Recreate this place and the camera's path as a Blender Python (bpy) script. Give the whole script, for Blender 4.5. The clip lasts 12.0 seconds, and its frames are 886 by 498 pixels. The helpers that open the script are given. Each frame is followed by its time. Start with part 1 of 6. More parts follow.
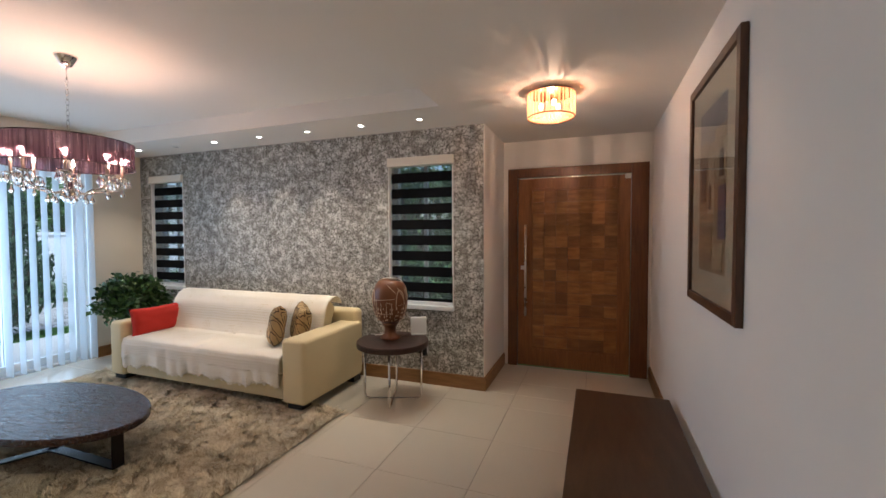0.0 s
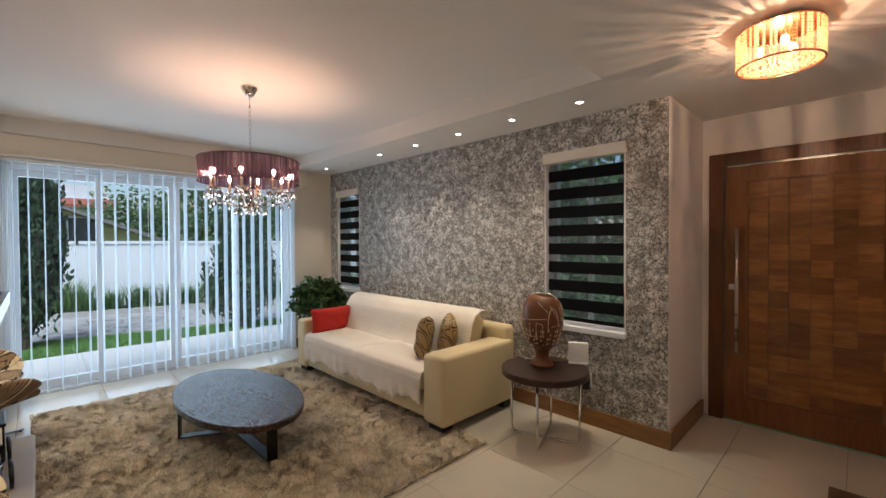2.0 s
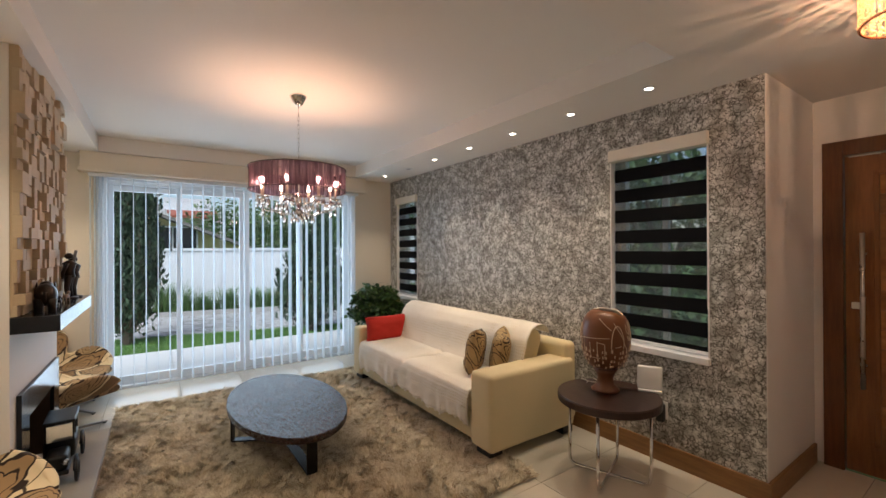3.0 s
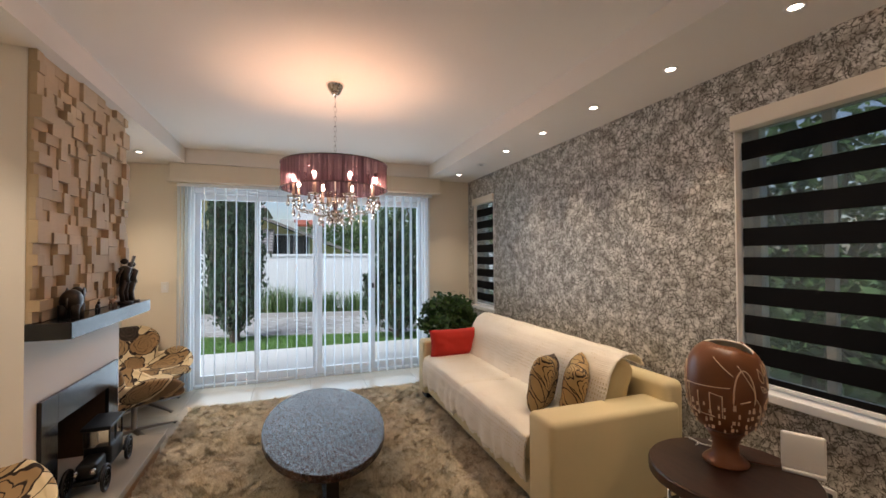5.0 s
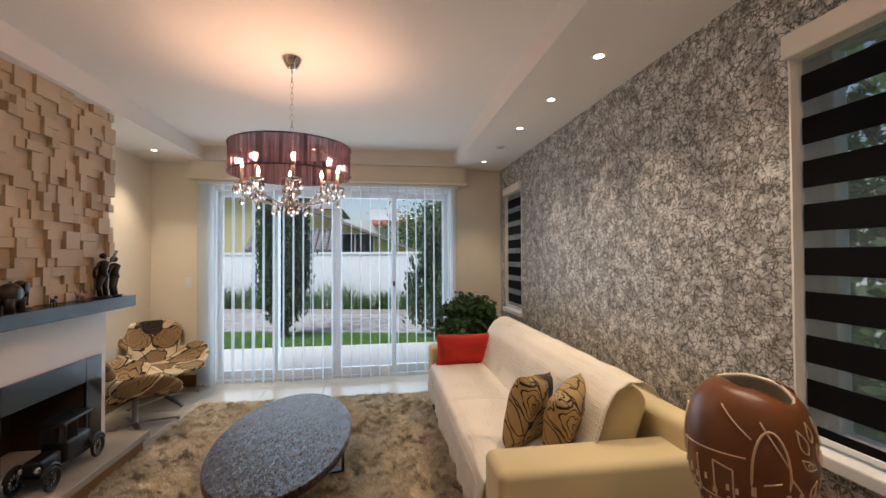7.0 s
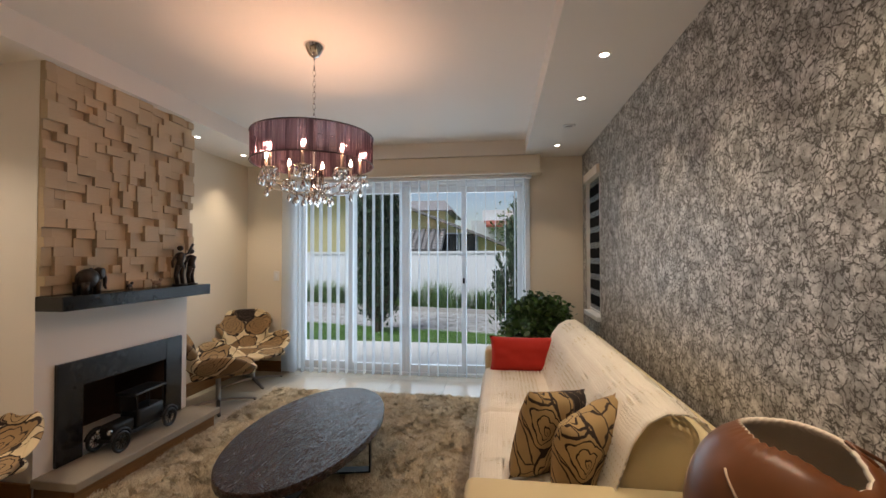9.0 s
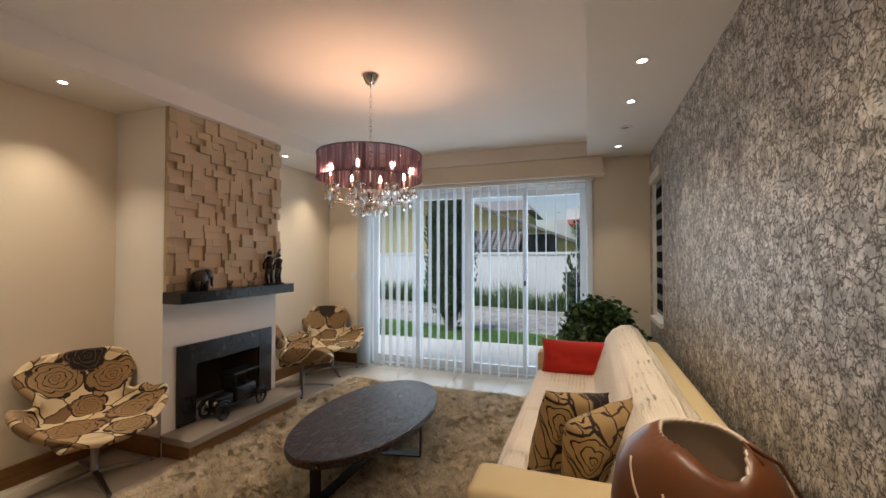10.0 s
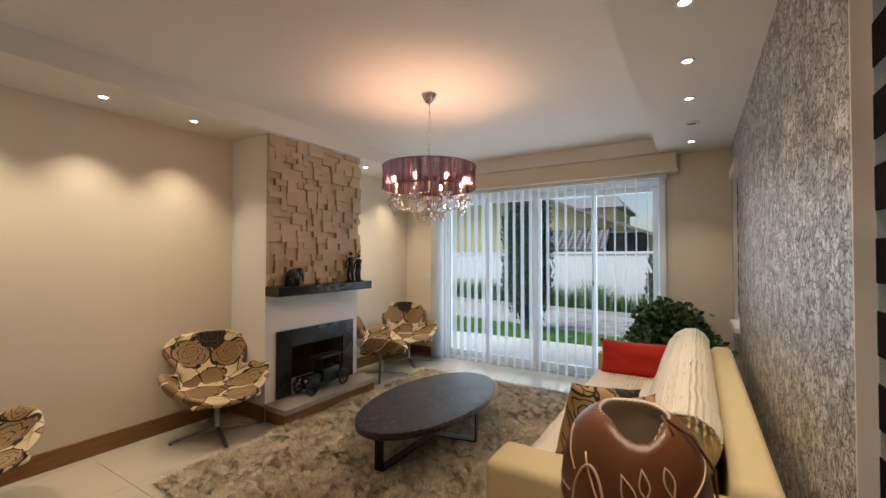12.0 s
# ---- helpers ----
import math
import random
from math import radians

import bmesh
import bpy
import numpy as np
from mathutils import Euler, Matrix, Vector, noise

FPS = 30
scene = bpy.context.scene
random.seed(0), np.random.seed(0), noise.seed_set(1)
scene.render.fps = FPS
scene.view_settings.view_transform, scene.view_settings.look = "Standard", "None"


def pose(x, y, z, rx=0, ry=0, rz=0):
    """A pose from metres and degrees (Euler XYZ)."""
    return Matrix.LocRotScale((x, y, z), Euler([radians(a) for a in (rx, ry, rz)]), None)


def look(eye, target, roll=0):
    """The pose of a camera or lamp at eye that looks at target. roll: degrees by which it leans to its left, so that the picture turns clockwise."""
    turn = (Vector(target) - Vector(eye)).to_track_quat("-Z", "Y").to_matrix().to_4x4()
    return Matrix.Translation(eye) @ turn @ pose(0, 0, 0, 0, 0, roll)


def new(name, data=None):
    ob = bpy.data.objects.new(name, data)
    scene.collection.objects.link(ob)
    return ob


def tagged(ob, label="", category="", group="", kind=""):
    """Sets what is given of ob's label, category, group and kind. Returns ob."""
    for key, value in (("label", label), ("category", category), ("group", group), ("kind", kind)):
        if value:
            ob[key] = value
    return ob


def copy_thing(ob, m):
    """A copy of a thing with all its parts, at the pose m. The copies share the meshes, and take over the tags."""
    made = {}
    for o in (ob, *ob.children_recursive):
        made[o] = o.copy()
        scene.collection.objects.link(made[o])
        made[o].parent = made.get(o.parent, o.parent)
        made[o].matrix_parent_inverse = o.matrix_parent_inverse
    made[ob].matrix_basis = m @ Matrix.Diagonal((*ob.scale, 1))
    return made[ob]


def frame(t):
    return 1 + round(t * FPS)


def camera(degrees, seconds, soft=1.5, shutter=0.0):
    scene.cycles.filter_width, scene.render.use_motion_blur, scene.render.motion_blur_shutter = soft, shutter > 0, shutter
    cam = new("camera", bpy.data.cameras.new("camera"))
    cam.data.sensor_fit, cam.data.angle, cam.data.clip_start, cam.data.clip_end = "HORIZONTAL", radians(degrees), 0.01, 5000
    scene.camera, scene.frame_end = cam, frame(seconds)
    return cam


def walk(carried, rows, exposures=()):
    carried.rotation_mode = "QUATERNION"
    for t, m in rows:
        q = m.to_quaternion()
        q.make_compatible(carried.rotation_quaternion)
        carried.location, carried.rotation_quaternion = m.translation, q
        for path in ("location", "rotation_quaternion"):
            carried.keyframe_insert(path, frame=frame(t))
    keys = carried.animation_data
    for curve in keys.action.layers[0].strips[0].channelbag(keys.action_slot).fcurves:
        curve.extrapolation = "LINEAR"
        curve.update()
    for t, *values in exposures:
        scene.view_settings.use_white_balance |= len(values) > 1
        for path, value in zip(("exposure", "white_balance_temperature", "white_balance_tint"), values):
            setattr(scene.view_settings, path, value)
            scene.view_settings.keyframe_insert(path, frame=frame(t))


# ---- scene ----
cam = camera(94.4, 12.0)
PATH = [
    (0, (0.021, 0.008, 1.48), (-0.676, 1.881, 1.41), -0.2),
    (0.5, (0.011, 0.149, 1.483), (-0.892, 1.933, 1.421), -0.2),
    (1, (0.025, 0.284, 1.484), (-1.071, 1.956, 1.429), -0.2),
    (1.5, (0.019, 0.416, 1.469), (-1.253, 1.959, 1.429), -0.2),
    (2, (-0.023, 0.557, 1.482), (-1.443, 1.965, 1.452), -0.3),
    (2.5, (-0.059, 0.684, 1.487), (-1.6, 1.959, 1.472), -0.4),
    (3, (-0.071, 0.839, 1.49), (-1.715, 1.979, 1.494), -0.3),
    (3.2, (-0.084, 0.895, 1.494), (-1.76, 1.987, 1.502), -0.5),
    (5, (-0.382, 1.461, 1.487), (-2.264, 2.14, 1.521), -0.3),
    (5.5, (-0.459, 1.648, 1.474), (-2.369, 2.24, 1.509), -0.3),
    (6, (-0.534, 1.856, 1.477), (-2.471, 2.354, 1.512), -0.3),
    (6.5, (-0.584, 2.052, 1.464), (-2.543, 2.456, 1.498), -0.4),
    (8.3, (-0.936, 2.689, 1.406), (-2.936, 2.652, 1.442), -0.0),
    (8.5, (-0.955, 2.722, 1.393), (-2.952, 2.626, 1.433), -0.1),
    (9, (-0.943, 2.823, 1.386), (-2.924, 2.551, 1.426), -0.1),
    (9.5, (-0.87, 2.95, 1.393), (-2.816, 2.487, 1.435), -0.1),
    (10, (-0.809, 3.113, 1.421), (-2.695, 2.448, 1.46), -0.0),
    (10.5, (-0.749, 3.257, 1.436), (-2.57, 2.431, 1.474), -0.0),
    (11, (-0.705, 3.349, 1.441), (-2.468, 2.404, 1.48), -0.1),
    (11.5, (-0.682, 3.404, 1.439), (-2.403, 2.386, 1.476), -0.1),
    (12, (-0.686, 3.439, 1.434), (-2.387, 2.388, 1.469), -0.0),
]
EXPOSURE = [(0.0, 0.22, 5850, 14), (1.0, 0.04, 5950, 14), (1.5, -0.03, 6050, 14), (3.0, 0.0, 6550, 16), (6.5, -0.02, 6800, 18), (8.5, -0.22, 6900, 18), (9.5, -0.34, 7000, 18), (11.0, -0.14, 7050, 17), (12.0, -0.14, 6900, 16)]
walk(cam, [(t, look(eye, target, roll)) for t, eye, target, roll in PATH], EXPOSURE)

# ---- daylight ----
world = bpy.data.worlds.new("sky")
scene.world = world
world.use_nodes = True
_sky = world.node_tree.nodes.new("ShaderNodeTexSky")
_sky.sky_type, _sky.sun_disc = "NISHITA", False
_sky.sun_elevation, _sky.sun_rotation = radians(58), radians(135)
_sky.dust_density, _sky.air_density = 1.6, 1.0
world.node_tree.links.new(_sky.outputs[0], world.node_tree.nodes["Background"].inputs[0])
world.node_tree.nodes["Background"].inputs[1].default_value = 0.15
_sun = bpy.data.lights.new("sun", "SUN")
_sun.energy, _sun.angle, _sun.color = 4.0, radians(36), (0.84, 0.94, 1.0)
_sun_ob = new("sun", _sun)
_sun_ob.matrix_world = look((3.3, -9.3, 25), (-8, 2, 0))

# ---- lamps of the room ----
def lamp(name, kind, energy, color, m, radius, cone=0.0, blend=0.6):
    li = bpy.data.lights.new(name, kind)
    li.energy, li.color = energy, color
    li.shadow_soft_size = radius
    if kind == "SPOT":
        li.spot_size, li.spot_blend = radians(cone), blend
    ob = new(name, li)
    ob.matrix_world = m
    return ob


WARM = (1.0, 0.72, 0.45)
SOFTWHITE = (1.0, 0.87, 0.65)
DOWN_NORTH = [(x, 3.405) for x in (-1.464, -2.066, -2.684, -3.30, -3.93, -5.16)]
DOWN_SOUTH = [(x, 0.04) for x in (-1.22, -1.82, -2.41, -4.395, -5.09)]
for x, y in DOWN_NORTH + DOWN_SOUTH:
    lamp("downlight_beam", "SPOT", 40.0 if y > 2 else 48.0, SOFTWHITE, pose(x, y, 2.497), 0.014, 74 if y > 2 else 90, 1.0)
for k in range(8):
    q = 2 * math.pi * (k + 0.3) / 8
    lamp("chandelier_bulb", "POINT", 5.4, (1.0, 0.58, 0.37), pose(-3.27 + 0.275 * math.cos(q), 1.72 + 0.275 * math.sin(q), 2.005), 0.014)
lamp("hall_bulb", "POINT", 13.5, (1.0, 0.64, 0.40), pose(-0.29, 3.09, 2.415), 0.005)

def opening(name, energy, x, y, z, w, h, turn):
    """Sky light coming in through a window's opening."""
    li = bpy.data.lights.new(name, "AREA")
    li.shape, li.size, li.size_y, li.energy, li.color = "RECTANGLE", w, h, energy, (0.62, 0.82, 1.0)
    ob = new(name, li)
    ob.matrix_world = pose(x, y, z, 90, 0, turn)
    return ob


opening("sky_through_glass_door", 50.0, -5.90, 1.735, 1.15, 2.7, 2.1, -90)

# ---- small builders ----
def part(name, bm, material, parent=None, label="", smooth=False):
    """Links a bmesh as one mesh object, under parent if given."""
    me = bpy.data.meshes.new(name)
    bmesh.ops.recalc_face_normals(bm, faces=bm.faces)
    if smooth:
        for f in bm.faces:
            f.smooth = True
    bm.to_mesh(me)
    bm.free()
    if material:
        me.materials.append(material)
    ob = new(name, me)
    if parent:
        ob.parent = parent
    if label:
        ob["label"] = label
    return ob


def thing(name, m, label, category, group=""):
    """An Empty at a thing's base, to parent its parts."""
    ob = new(name)
    ob.matrix_world = m
    ob.empty_display_size = 0.1
    return tagged(ob, label, category, group)


def box(bm, x0, x1, y0, y1, z0, z1, bevel=0.0, seg=2):
    """Adds a box to bm, with rounded edges if asked."""
    m = Matrix.LocRotScale(((x0 + x1) / 2, (y0 + y1) / 2, (z0 + z1) / 2), None, (abs(x1 - x0), abs(y1 - y0), abs(z1 - z0)))
    vs = bmesh.ops.create_cube(bm, size=1, matrix=m)["verts"]
    if bevel:
        es = list({e for v in vs for e in v.link_edges})
        bmesh.ops.bevel(bm, geom=es, offset=bevel, segments=seg, profile=0.5, affect="EDGES")
    return bm


def boxes(*rows, bevel=0.0):
    bm = bmesh.new()
    for r in rows:
        box(bm, *r, bevel=bevel)
    return bm


def tube(bm, points, r, sides=8, closed=False):
    """A round bar along points; r is a radius or one per point."""
    pts = [Vector(p) for p in points]
    n = len(pts)
    rs = r if isinstance(r, (list, tuple)) else [r] * n
    rings = []
    up = None
    for i, p in enumerate(pts):
        a = pts[(i - 1) % n] if closed or i > 0 else p
        b = pts[(i + 1) % n] if closed or i < n - 1 else p
        d = (b - a).normalized()
        if up is None:
            up = d.orthogonal().normalized()
        up = (up - d * up.dot(d))
        up = up.normalized() if up.length > 1e-6 else d.orthogonal().normalized()
        side = d.cross(up)
        rings.append([bm.verts.new(p + (up * math.cos(q) + side * math.sin(q)) * rs[i]) for q in [2 * math.pi * k / sides for k in range(sides)]])
    for i in range(n if closed else n - 1):
        a, b = rings[i], rings[(i + 1) % n]
        for k in range(sides):
            bm.faces.new((a[k], a[(k + 1) % sides], b[(k + 1) % sides], b[k]))
    if not closed:
        bm.faces.new(rings[0][::-1])
        bm.faces.new(rings[-1])
    return bm


def lathe(bm, profile, sides=32, cx=0.0, cy=0.0, sx=1.0, sy=1.0, cap=True):
    """Turns a profile of (radius, z) round the z axis."""
    rings = []
    for r, z in profile:
        rings.append([bm.verts.new((cx + sx * r * math.cos(2 * math.pi * k / sides), cy + sy * r * math.sin(2 * math.pi * k / sides), z)) for k in range(sides)])
    for a, b in zip(rings, rings[1:]):
        for k in range(sides):
            bm.faces.new((a[k], a[(k + 1) % sides], b[(k + 1) % sides], b[k]))
    if cap:
        bm.faces.new(rings[0][::-1])
        bm.faces.new(rings[-1])
    return bm


def ball(bm, x, y, z, rx, ry, rz, u=12, v=8, turn=None):
    m = Matrix.LocRotScale((x, y, z), turn, (rx, ry, rz))
    bmesh.ops.create_uvsphere(bm, u_segments=u, v_segments=v, radius=1, matrix=m)
    return bm


# ---- materials ----
class Nodes:
    """A short way to write node trees."""

    def __init__(self, name):
        self.m = bpy.data.materials.new(name)
        self.m.use_nodes = True
        self.t = self.m.node_tree
        self.b = self.t.nodes["Principled BSDF"]
        self.out = self.t.nodes["Material Output"]
        self.co = self.t.nodes.new("ShaderNodeTexCoord").outputs["Object"]

    def add(self, kind, **ins):
        n = self.t.nodes.new(kind)
        for k, v in ins.items():
            self.put(n.inputs[k.replace("_", " ")], v)
        return n

    def put(self, socket, v):
        if isinstance(v, bpy.types.NodeSocket):
            self.t.links.new(v, socket)
        else:
            socket.default_value = v

    def noise(self, scale, detail=4.0, rough=0.55, at=None):
        n = self.add("ShaderNodeTexNoise", Scale=scale, Detail=detail, Roughness=rough)
        self.put(n.inputs["Vector"], at or self.co)
        return n.outputs["Fac"]

    def stretch(self, x, y, z):
        n = self.add("ShaderNodeMapping")
        n.inputs["Scale"].default_value = (x, y, z)
        self.put(n.inputs["Vector"], self.co)
        return n.outputs["Vector"]

    def ramp(self, fac, *stops):
        n = self.t.nodes.new("ShaderNodeValToRGB")
        self.put(n.inputs["Fac"], fac)
        e = n.color_ramp.elements
        while len(e) < len(stops):
            e.new(0.5)
        for k, (p, c) in zip(e, stops):
            k.position = p
            k.color = (*c, 1) if isinstance(c, tuple) else (c, c, c, 1)
        return n.outputs["Color"]

    def mix(self, fac, a, b, how="MIX"):
        n = self.t.nodes.new("ShaderNodeMix")
        n.data_type, n.blend_type = "RGBA", how
        self.put(n.inputs[0], fac)
        self.put(n.inputs[6], (*a, 1) if isinstance(a, tuple) else a)
        self.put(n.inputs[7], (*b, 1) if isinstance(b, tuple) else b)
        return n.outputs[2]

    def math(self, op, a, b=0.0):
        n = self.t.nodes.new("ShaderNodeMath")
        n.operation = op
        self.put(n.inputs[0], a)
        self.put(n.inputs[1], b)
        return n.outputs[0]

    def bump(self, height, strength=0.3, distance=0.01):
        n = self.add("ShaderNodeBump", Height=height, Strength=strength, Distance=distance)
        self.put(self.b.inputs["Normal"], n.outputs["Normal"])

    def set(self, **ins):
        for k, v in ins.items():
            v = (*v, 1) if isinstance(v, tuple) and len(v) == 3 else v
            self.put(self.b.inputs[k.replace("_", " ")], v)
        return self


def plain(name, c, rough=0.5, metal=0.0, grain=60.0, blotch=2.0, vary=0.12, bump=0.1, spec=0.5):
    """A surface of one colour with grain and blotches at two scales."""
    n = Nodes(name)
    lo, hi = tuple(v * (1 - vary) for v in c), tuple(min(1, v * (1 + vary)) for v in c)
    big = n.mix(n.noise(blotch, 3), lo, hi)
    fine = n.noise(grain, 5)
    n.set(Base_Color=n.mix(0.35, big, n.mix(fine, lo, hi)), Metallic=metal, Specular_IOR_Level=spec)
    r = n.t.nodes.new("ShaderNodeMapRange")
    n.put(r.inputs[0], n.noise(blotch * 3, 3))
    r.inputs[3].default_value, r.inputs[4].default_value = max(0.02, rough - 0.08), min(1, rough + 0.08)
    n.set(Roughness=r.outputs[0])
    if bump:
        n.bump(fine, bump, 0.002)
    return n.m


def wood(name, dark, light, along=(1, 14, 14), rough=0.4, scale=3.0, bump=0.15, random_tint=0.0):
    """Grain drawn out along one axis."""
    n = Nodes(name)
    at = n.stretch(*along)
    grain = n.noise(scale, 8, 0.65, at)
    fine = n.noise(scale * 9, 4, 0.6, at)
    c = n.mix(n.ramp(grain, (0.3, 0.0), (0.7, 1.0)), dark, light)
    c = n.mix(n.math("MULTIPLY", fine, 0.45), c, dark)
    if random_tint:
        oi = n.t.nodes.new("ShaderNodeObjectInfo")
        c = n.mix(n.math("MULTIPLY", oi.outputs["Random"], random_tint), c, tuple(v * 0.35 for v in dark))
    n.set(Base_Color=c, Roughness=rough)
    n.bump(n.math("ADD", grain, fine), bump, 0.003)
    return n.m


def glow(name, c, strength):
    n = Nodes(name)
    n.set(Base_Color=c, Emission_Color=c, Emission_Strength=strength)
    return n.m


def wallpaper():
    """Grey paper printed with crackled marble flakes."""
    n = Nodes("crackle_wallpaper")

    def shifted(vec, scale, amount):
        w = n.add("ShaderNodeTexNoise", Scale=scale, Detail=3.0)
        n.put(w.inputs["Vector"], n.co)
        a = n.t.nodes.new("ShaderNodeVectorMath")
        a.operation = "MULTIPLY_ADD"
        n.put(a.inputs[0], w.outputs["Color"])
        a.inputs[1].default_value = (amount, amount, amount)
        n.put(a.inputs[2], vec)
        return a.outputs[0]

    at = shifted(shifted(n.co, 9.0, 0.07), 30.0, 0.034)
    crumb = n.ramp(n.noise(85.0, 4, 0.7), (0.36, 0.15), (0.50, 1.0))
    cracks = None
    for s, w, lo in ((15.0, 0.026, 0.40), (26.0, 0.044, 0.44), (46.0, 0.075, 0.47)):
        v = n.t.nodes.new("ShaderNodeTexVoronoi")
        v.feature = "DISTANCE_TO_EDGE"
        v.inputs["Scale"].default_value = s
        n.put(v.inputs["Vector"], at)
        line = n.ramp(v.outputs["Distance"], (0.0, 1.0), (w, 0.9), (w * 1.8, 0.0))
        patch = n.ramp(n.noise(s * 0.75, 4, 0.6), (lo, 0.0), (lo + 0.08, 1.0))
        line = n.mix(1.0, line, n.mix(1.0, patch, crumb, "MULTIPLY"), "MULTIPLY")
        cracks = line if cracks is None else n.mix(1.0, cracks, line, "LIGHTEN")
    base = n.mix(n.ramp(n.noise(11.0, 6, 0.62), (0.42, 0.0), (0.57, 1.0)), (0.36, 0.345, 0.31), (0.76, 0.75, 0.71))
    base = n.mix(n.math("MULTIPLY", n.ramp(n.noise(75.0, 5), (0.42, 0.0), (0.62, 1.0)), 0.45), base, (0.24, 0.22, 0.185))
    col = n.mix(cracks, base, n.mix(n.noise(18.0, 3), (0.030, 0.027, 0.023), (0.115, 0.095, 0.068)))
    n.set(Base_Color=col, Roughness=n.mix(cracks, (0.40, 0.40, 0.40), (0.6, 0.6, 0.6)), Specular_IOR_Level=0.5)
    n.bump(n.mix(0.4, cracks, n.noise(120.0, 4)), 0.25, 0.003)
    return n.m


def glass(name, c=(1, 1, 1), rough=0.0):
    n = Nodes(name)
    n.set(Base_Color=c, Roughness=rough, Transmission_Weight=1.0, IOR=1.45)
    return n.m


def thin_glass(name, tint=(0.96, 0.98, 0.98)):
    """A pane: clear, with a weak mirror in it."""
    n = Nodes(name)
    t, g, mx = n.t.nodes.new("ShaderNodeBsdfTransparent"), n.t.nodes.new("ShaderNodeBsdfGlossy"), n.t.nodes.new("ShaderNodeMixShader")
    lw = n.t.nodes.new("ShaderNodeLayerWeight")
    lw.inputs[0].default_value = 0.5
    fr = n.math("ADD", n.math("MULTIPLY", n.math("POWER", lw.outputs["Facing"], 4.0), 0.7), 0.03)
    t.inputs[0].default_value = (*tint, 1)
    g.inputs["Roughness"].default_value = 0.01
    n.put(mx.inputs[0], fr)
    n.put(mx.inputs[1], t.outputs[0])
    n.put(mx.inputs[2], g.outputs[0])
    n.put(n.out.inputs["Surface"], mx.outputs[0])
    return n.m


def sheer(name, c, clear, trans=0.5):
    """Thin cloth that lets part of the light through."""
    n = Nodes(name)
    t, d, l = n.t.nodes.new("ShaderNodeBsdfTransparent"), n.t.nodes.new("ShaderNodeBsdfDiffuse"), n.t.nodes.new("ShaderNodeBsdfTranslucent")
    m1, m2 = n.t.nodes.new("ShaderNodeMixShader"), n.t.nodes.new("ShaderNodeMixShader")
    col = n.mix(n.noise(180.0, 3), tuple(v * 0.88 for v in c), c)
    n.put(d.inputs[0], col)
    n.put(l.inputs[0], col)
    m1.inputs[0].default_value = trans
    n.put(m1.inputs[1], d.outputs[0])
    n.put(m1.inputs[2], l.outputs[0])
    m2.inputs[0].default_value = clear
    n.put(m2.inputs[1], m1.outputs[0])
    n.put(m2.inputs[2], t.outputs[0])
    n.put(n.out.inputs["Surface"], m2.outputs[0])
    return n.m


CREAM = plain("cream_wall_paint", (0.79, 0.715, 0.59), 0.7, grain=220, blotch=1.2, vary=0.05, bump=0.08)
WHITE = plain("white_wall_paint", (0.84, 0.81, 0.77), 0.7, grain=220, blotch=1.2, vary=0.04, bump=0.08)
CEIL = plain("ceiling_paint", (0.80, 0.77, 0.72), 0.8, grain=160, blotch=0.9, vary=0.03, bump=0.06)
PAPER = wallpaper()
BASE = wood("baseboard_wood", (0.19, 0.088, 0.028), (0.34, 0.17, 0.058), (1.5, 1.5, 16), 0.38)
TILE = plain("cream_porcelain", (0.60, 0.55, 0.45), 0.22, grain=90, blotch=1.6, vary=0.06, bump=0.03)
GROUT = plain("grout", (0.30, 0.26, 0.20), 0.8, grain=300)
ALU = plain("white_aluminium", (0.80, 0.82, 0.83), 0.35, grain=300, vary=0.03, bump=0.02)
PANE = thin_glass("window_glass")
DOORWOOD = wood("door_frame_wood", (0.085, 0.028, 0.008), (0.20, 0.075, 0.022), (14, 14, 1.2), 0.33)

# ---- setting ----
H, TRAY = 2.51, 2.668
NORTH, SOUTH, WEST, EAST = 3.74, -0.27, -5.65, 0.555
HALL = 4.63


def wall(name, *rows, material=CREAM, label="painted wall", bevel=0.0):
    return tagged(part(name, boxes(*rows, bevel=bevel), material), label, "wall", kind="structure")


W1 = (-1.955, -1.262, 0.75, 2.235)
W2 = (-5.45, -4.87, 0.80, 2.235)
wall("wall_north", (WEST, W2[0], NORTH, NORTH + 0.22, 0, H), (W2[0], W2[1], NORTH, NORTH + 0.22, 0, W2[2]), (W2[0], W2[1], NORTH, NORTH + 0.22, W2[3], H),
     (W2[1], W1[0], NORTH, NORTH + 0.22, 0, H), (W1[0], W1[1], NORTH, NORTH + 0.22, 0, W1[2]), (W1[0], W1[1], NORTH, NORTH + 0.22, W1[3], H),
     (W1[1], -0.962, NORTH, NORTH + 0.22, 0, H), material=PAPER, label="wall papered with grey crackled marble print")
wall("wall_hall_return", (-1.18, -0.958, NORTH + 0.004, HALL + 0.2, 0, H), material=WHITE, label="short white painted wall beside the entrance")
wall("wall_door", (-0.958, -0.90, HALL, HALL + 0.2, 0, H), (-0.90, 0.52, HALL, HALL + 0.2, 2.20, H), (0.52, EAST, HALL, HALL + 0.2, 0, H), material=WHITE, label="white wall round the entrance door")
wall("wall_east", (EAST, EAST + 0.2, -4.0, HALL + 0.2, 0, H), material=WHITE, label="long white painted hall wall")
GD = (0.335, 3.135, 2.275)
wall("wall_west", (WEST - 0.22, WEST, SOUTH, GD[0], 0, H), (WEST - 0.22, WEST, GD[1], NORTH + 0.22, 0, H), (WEST - 0.22, WEST, GD[0], GD[1], GD[2], H), label="cream wall round the sliding glass door")
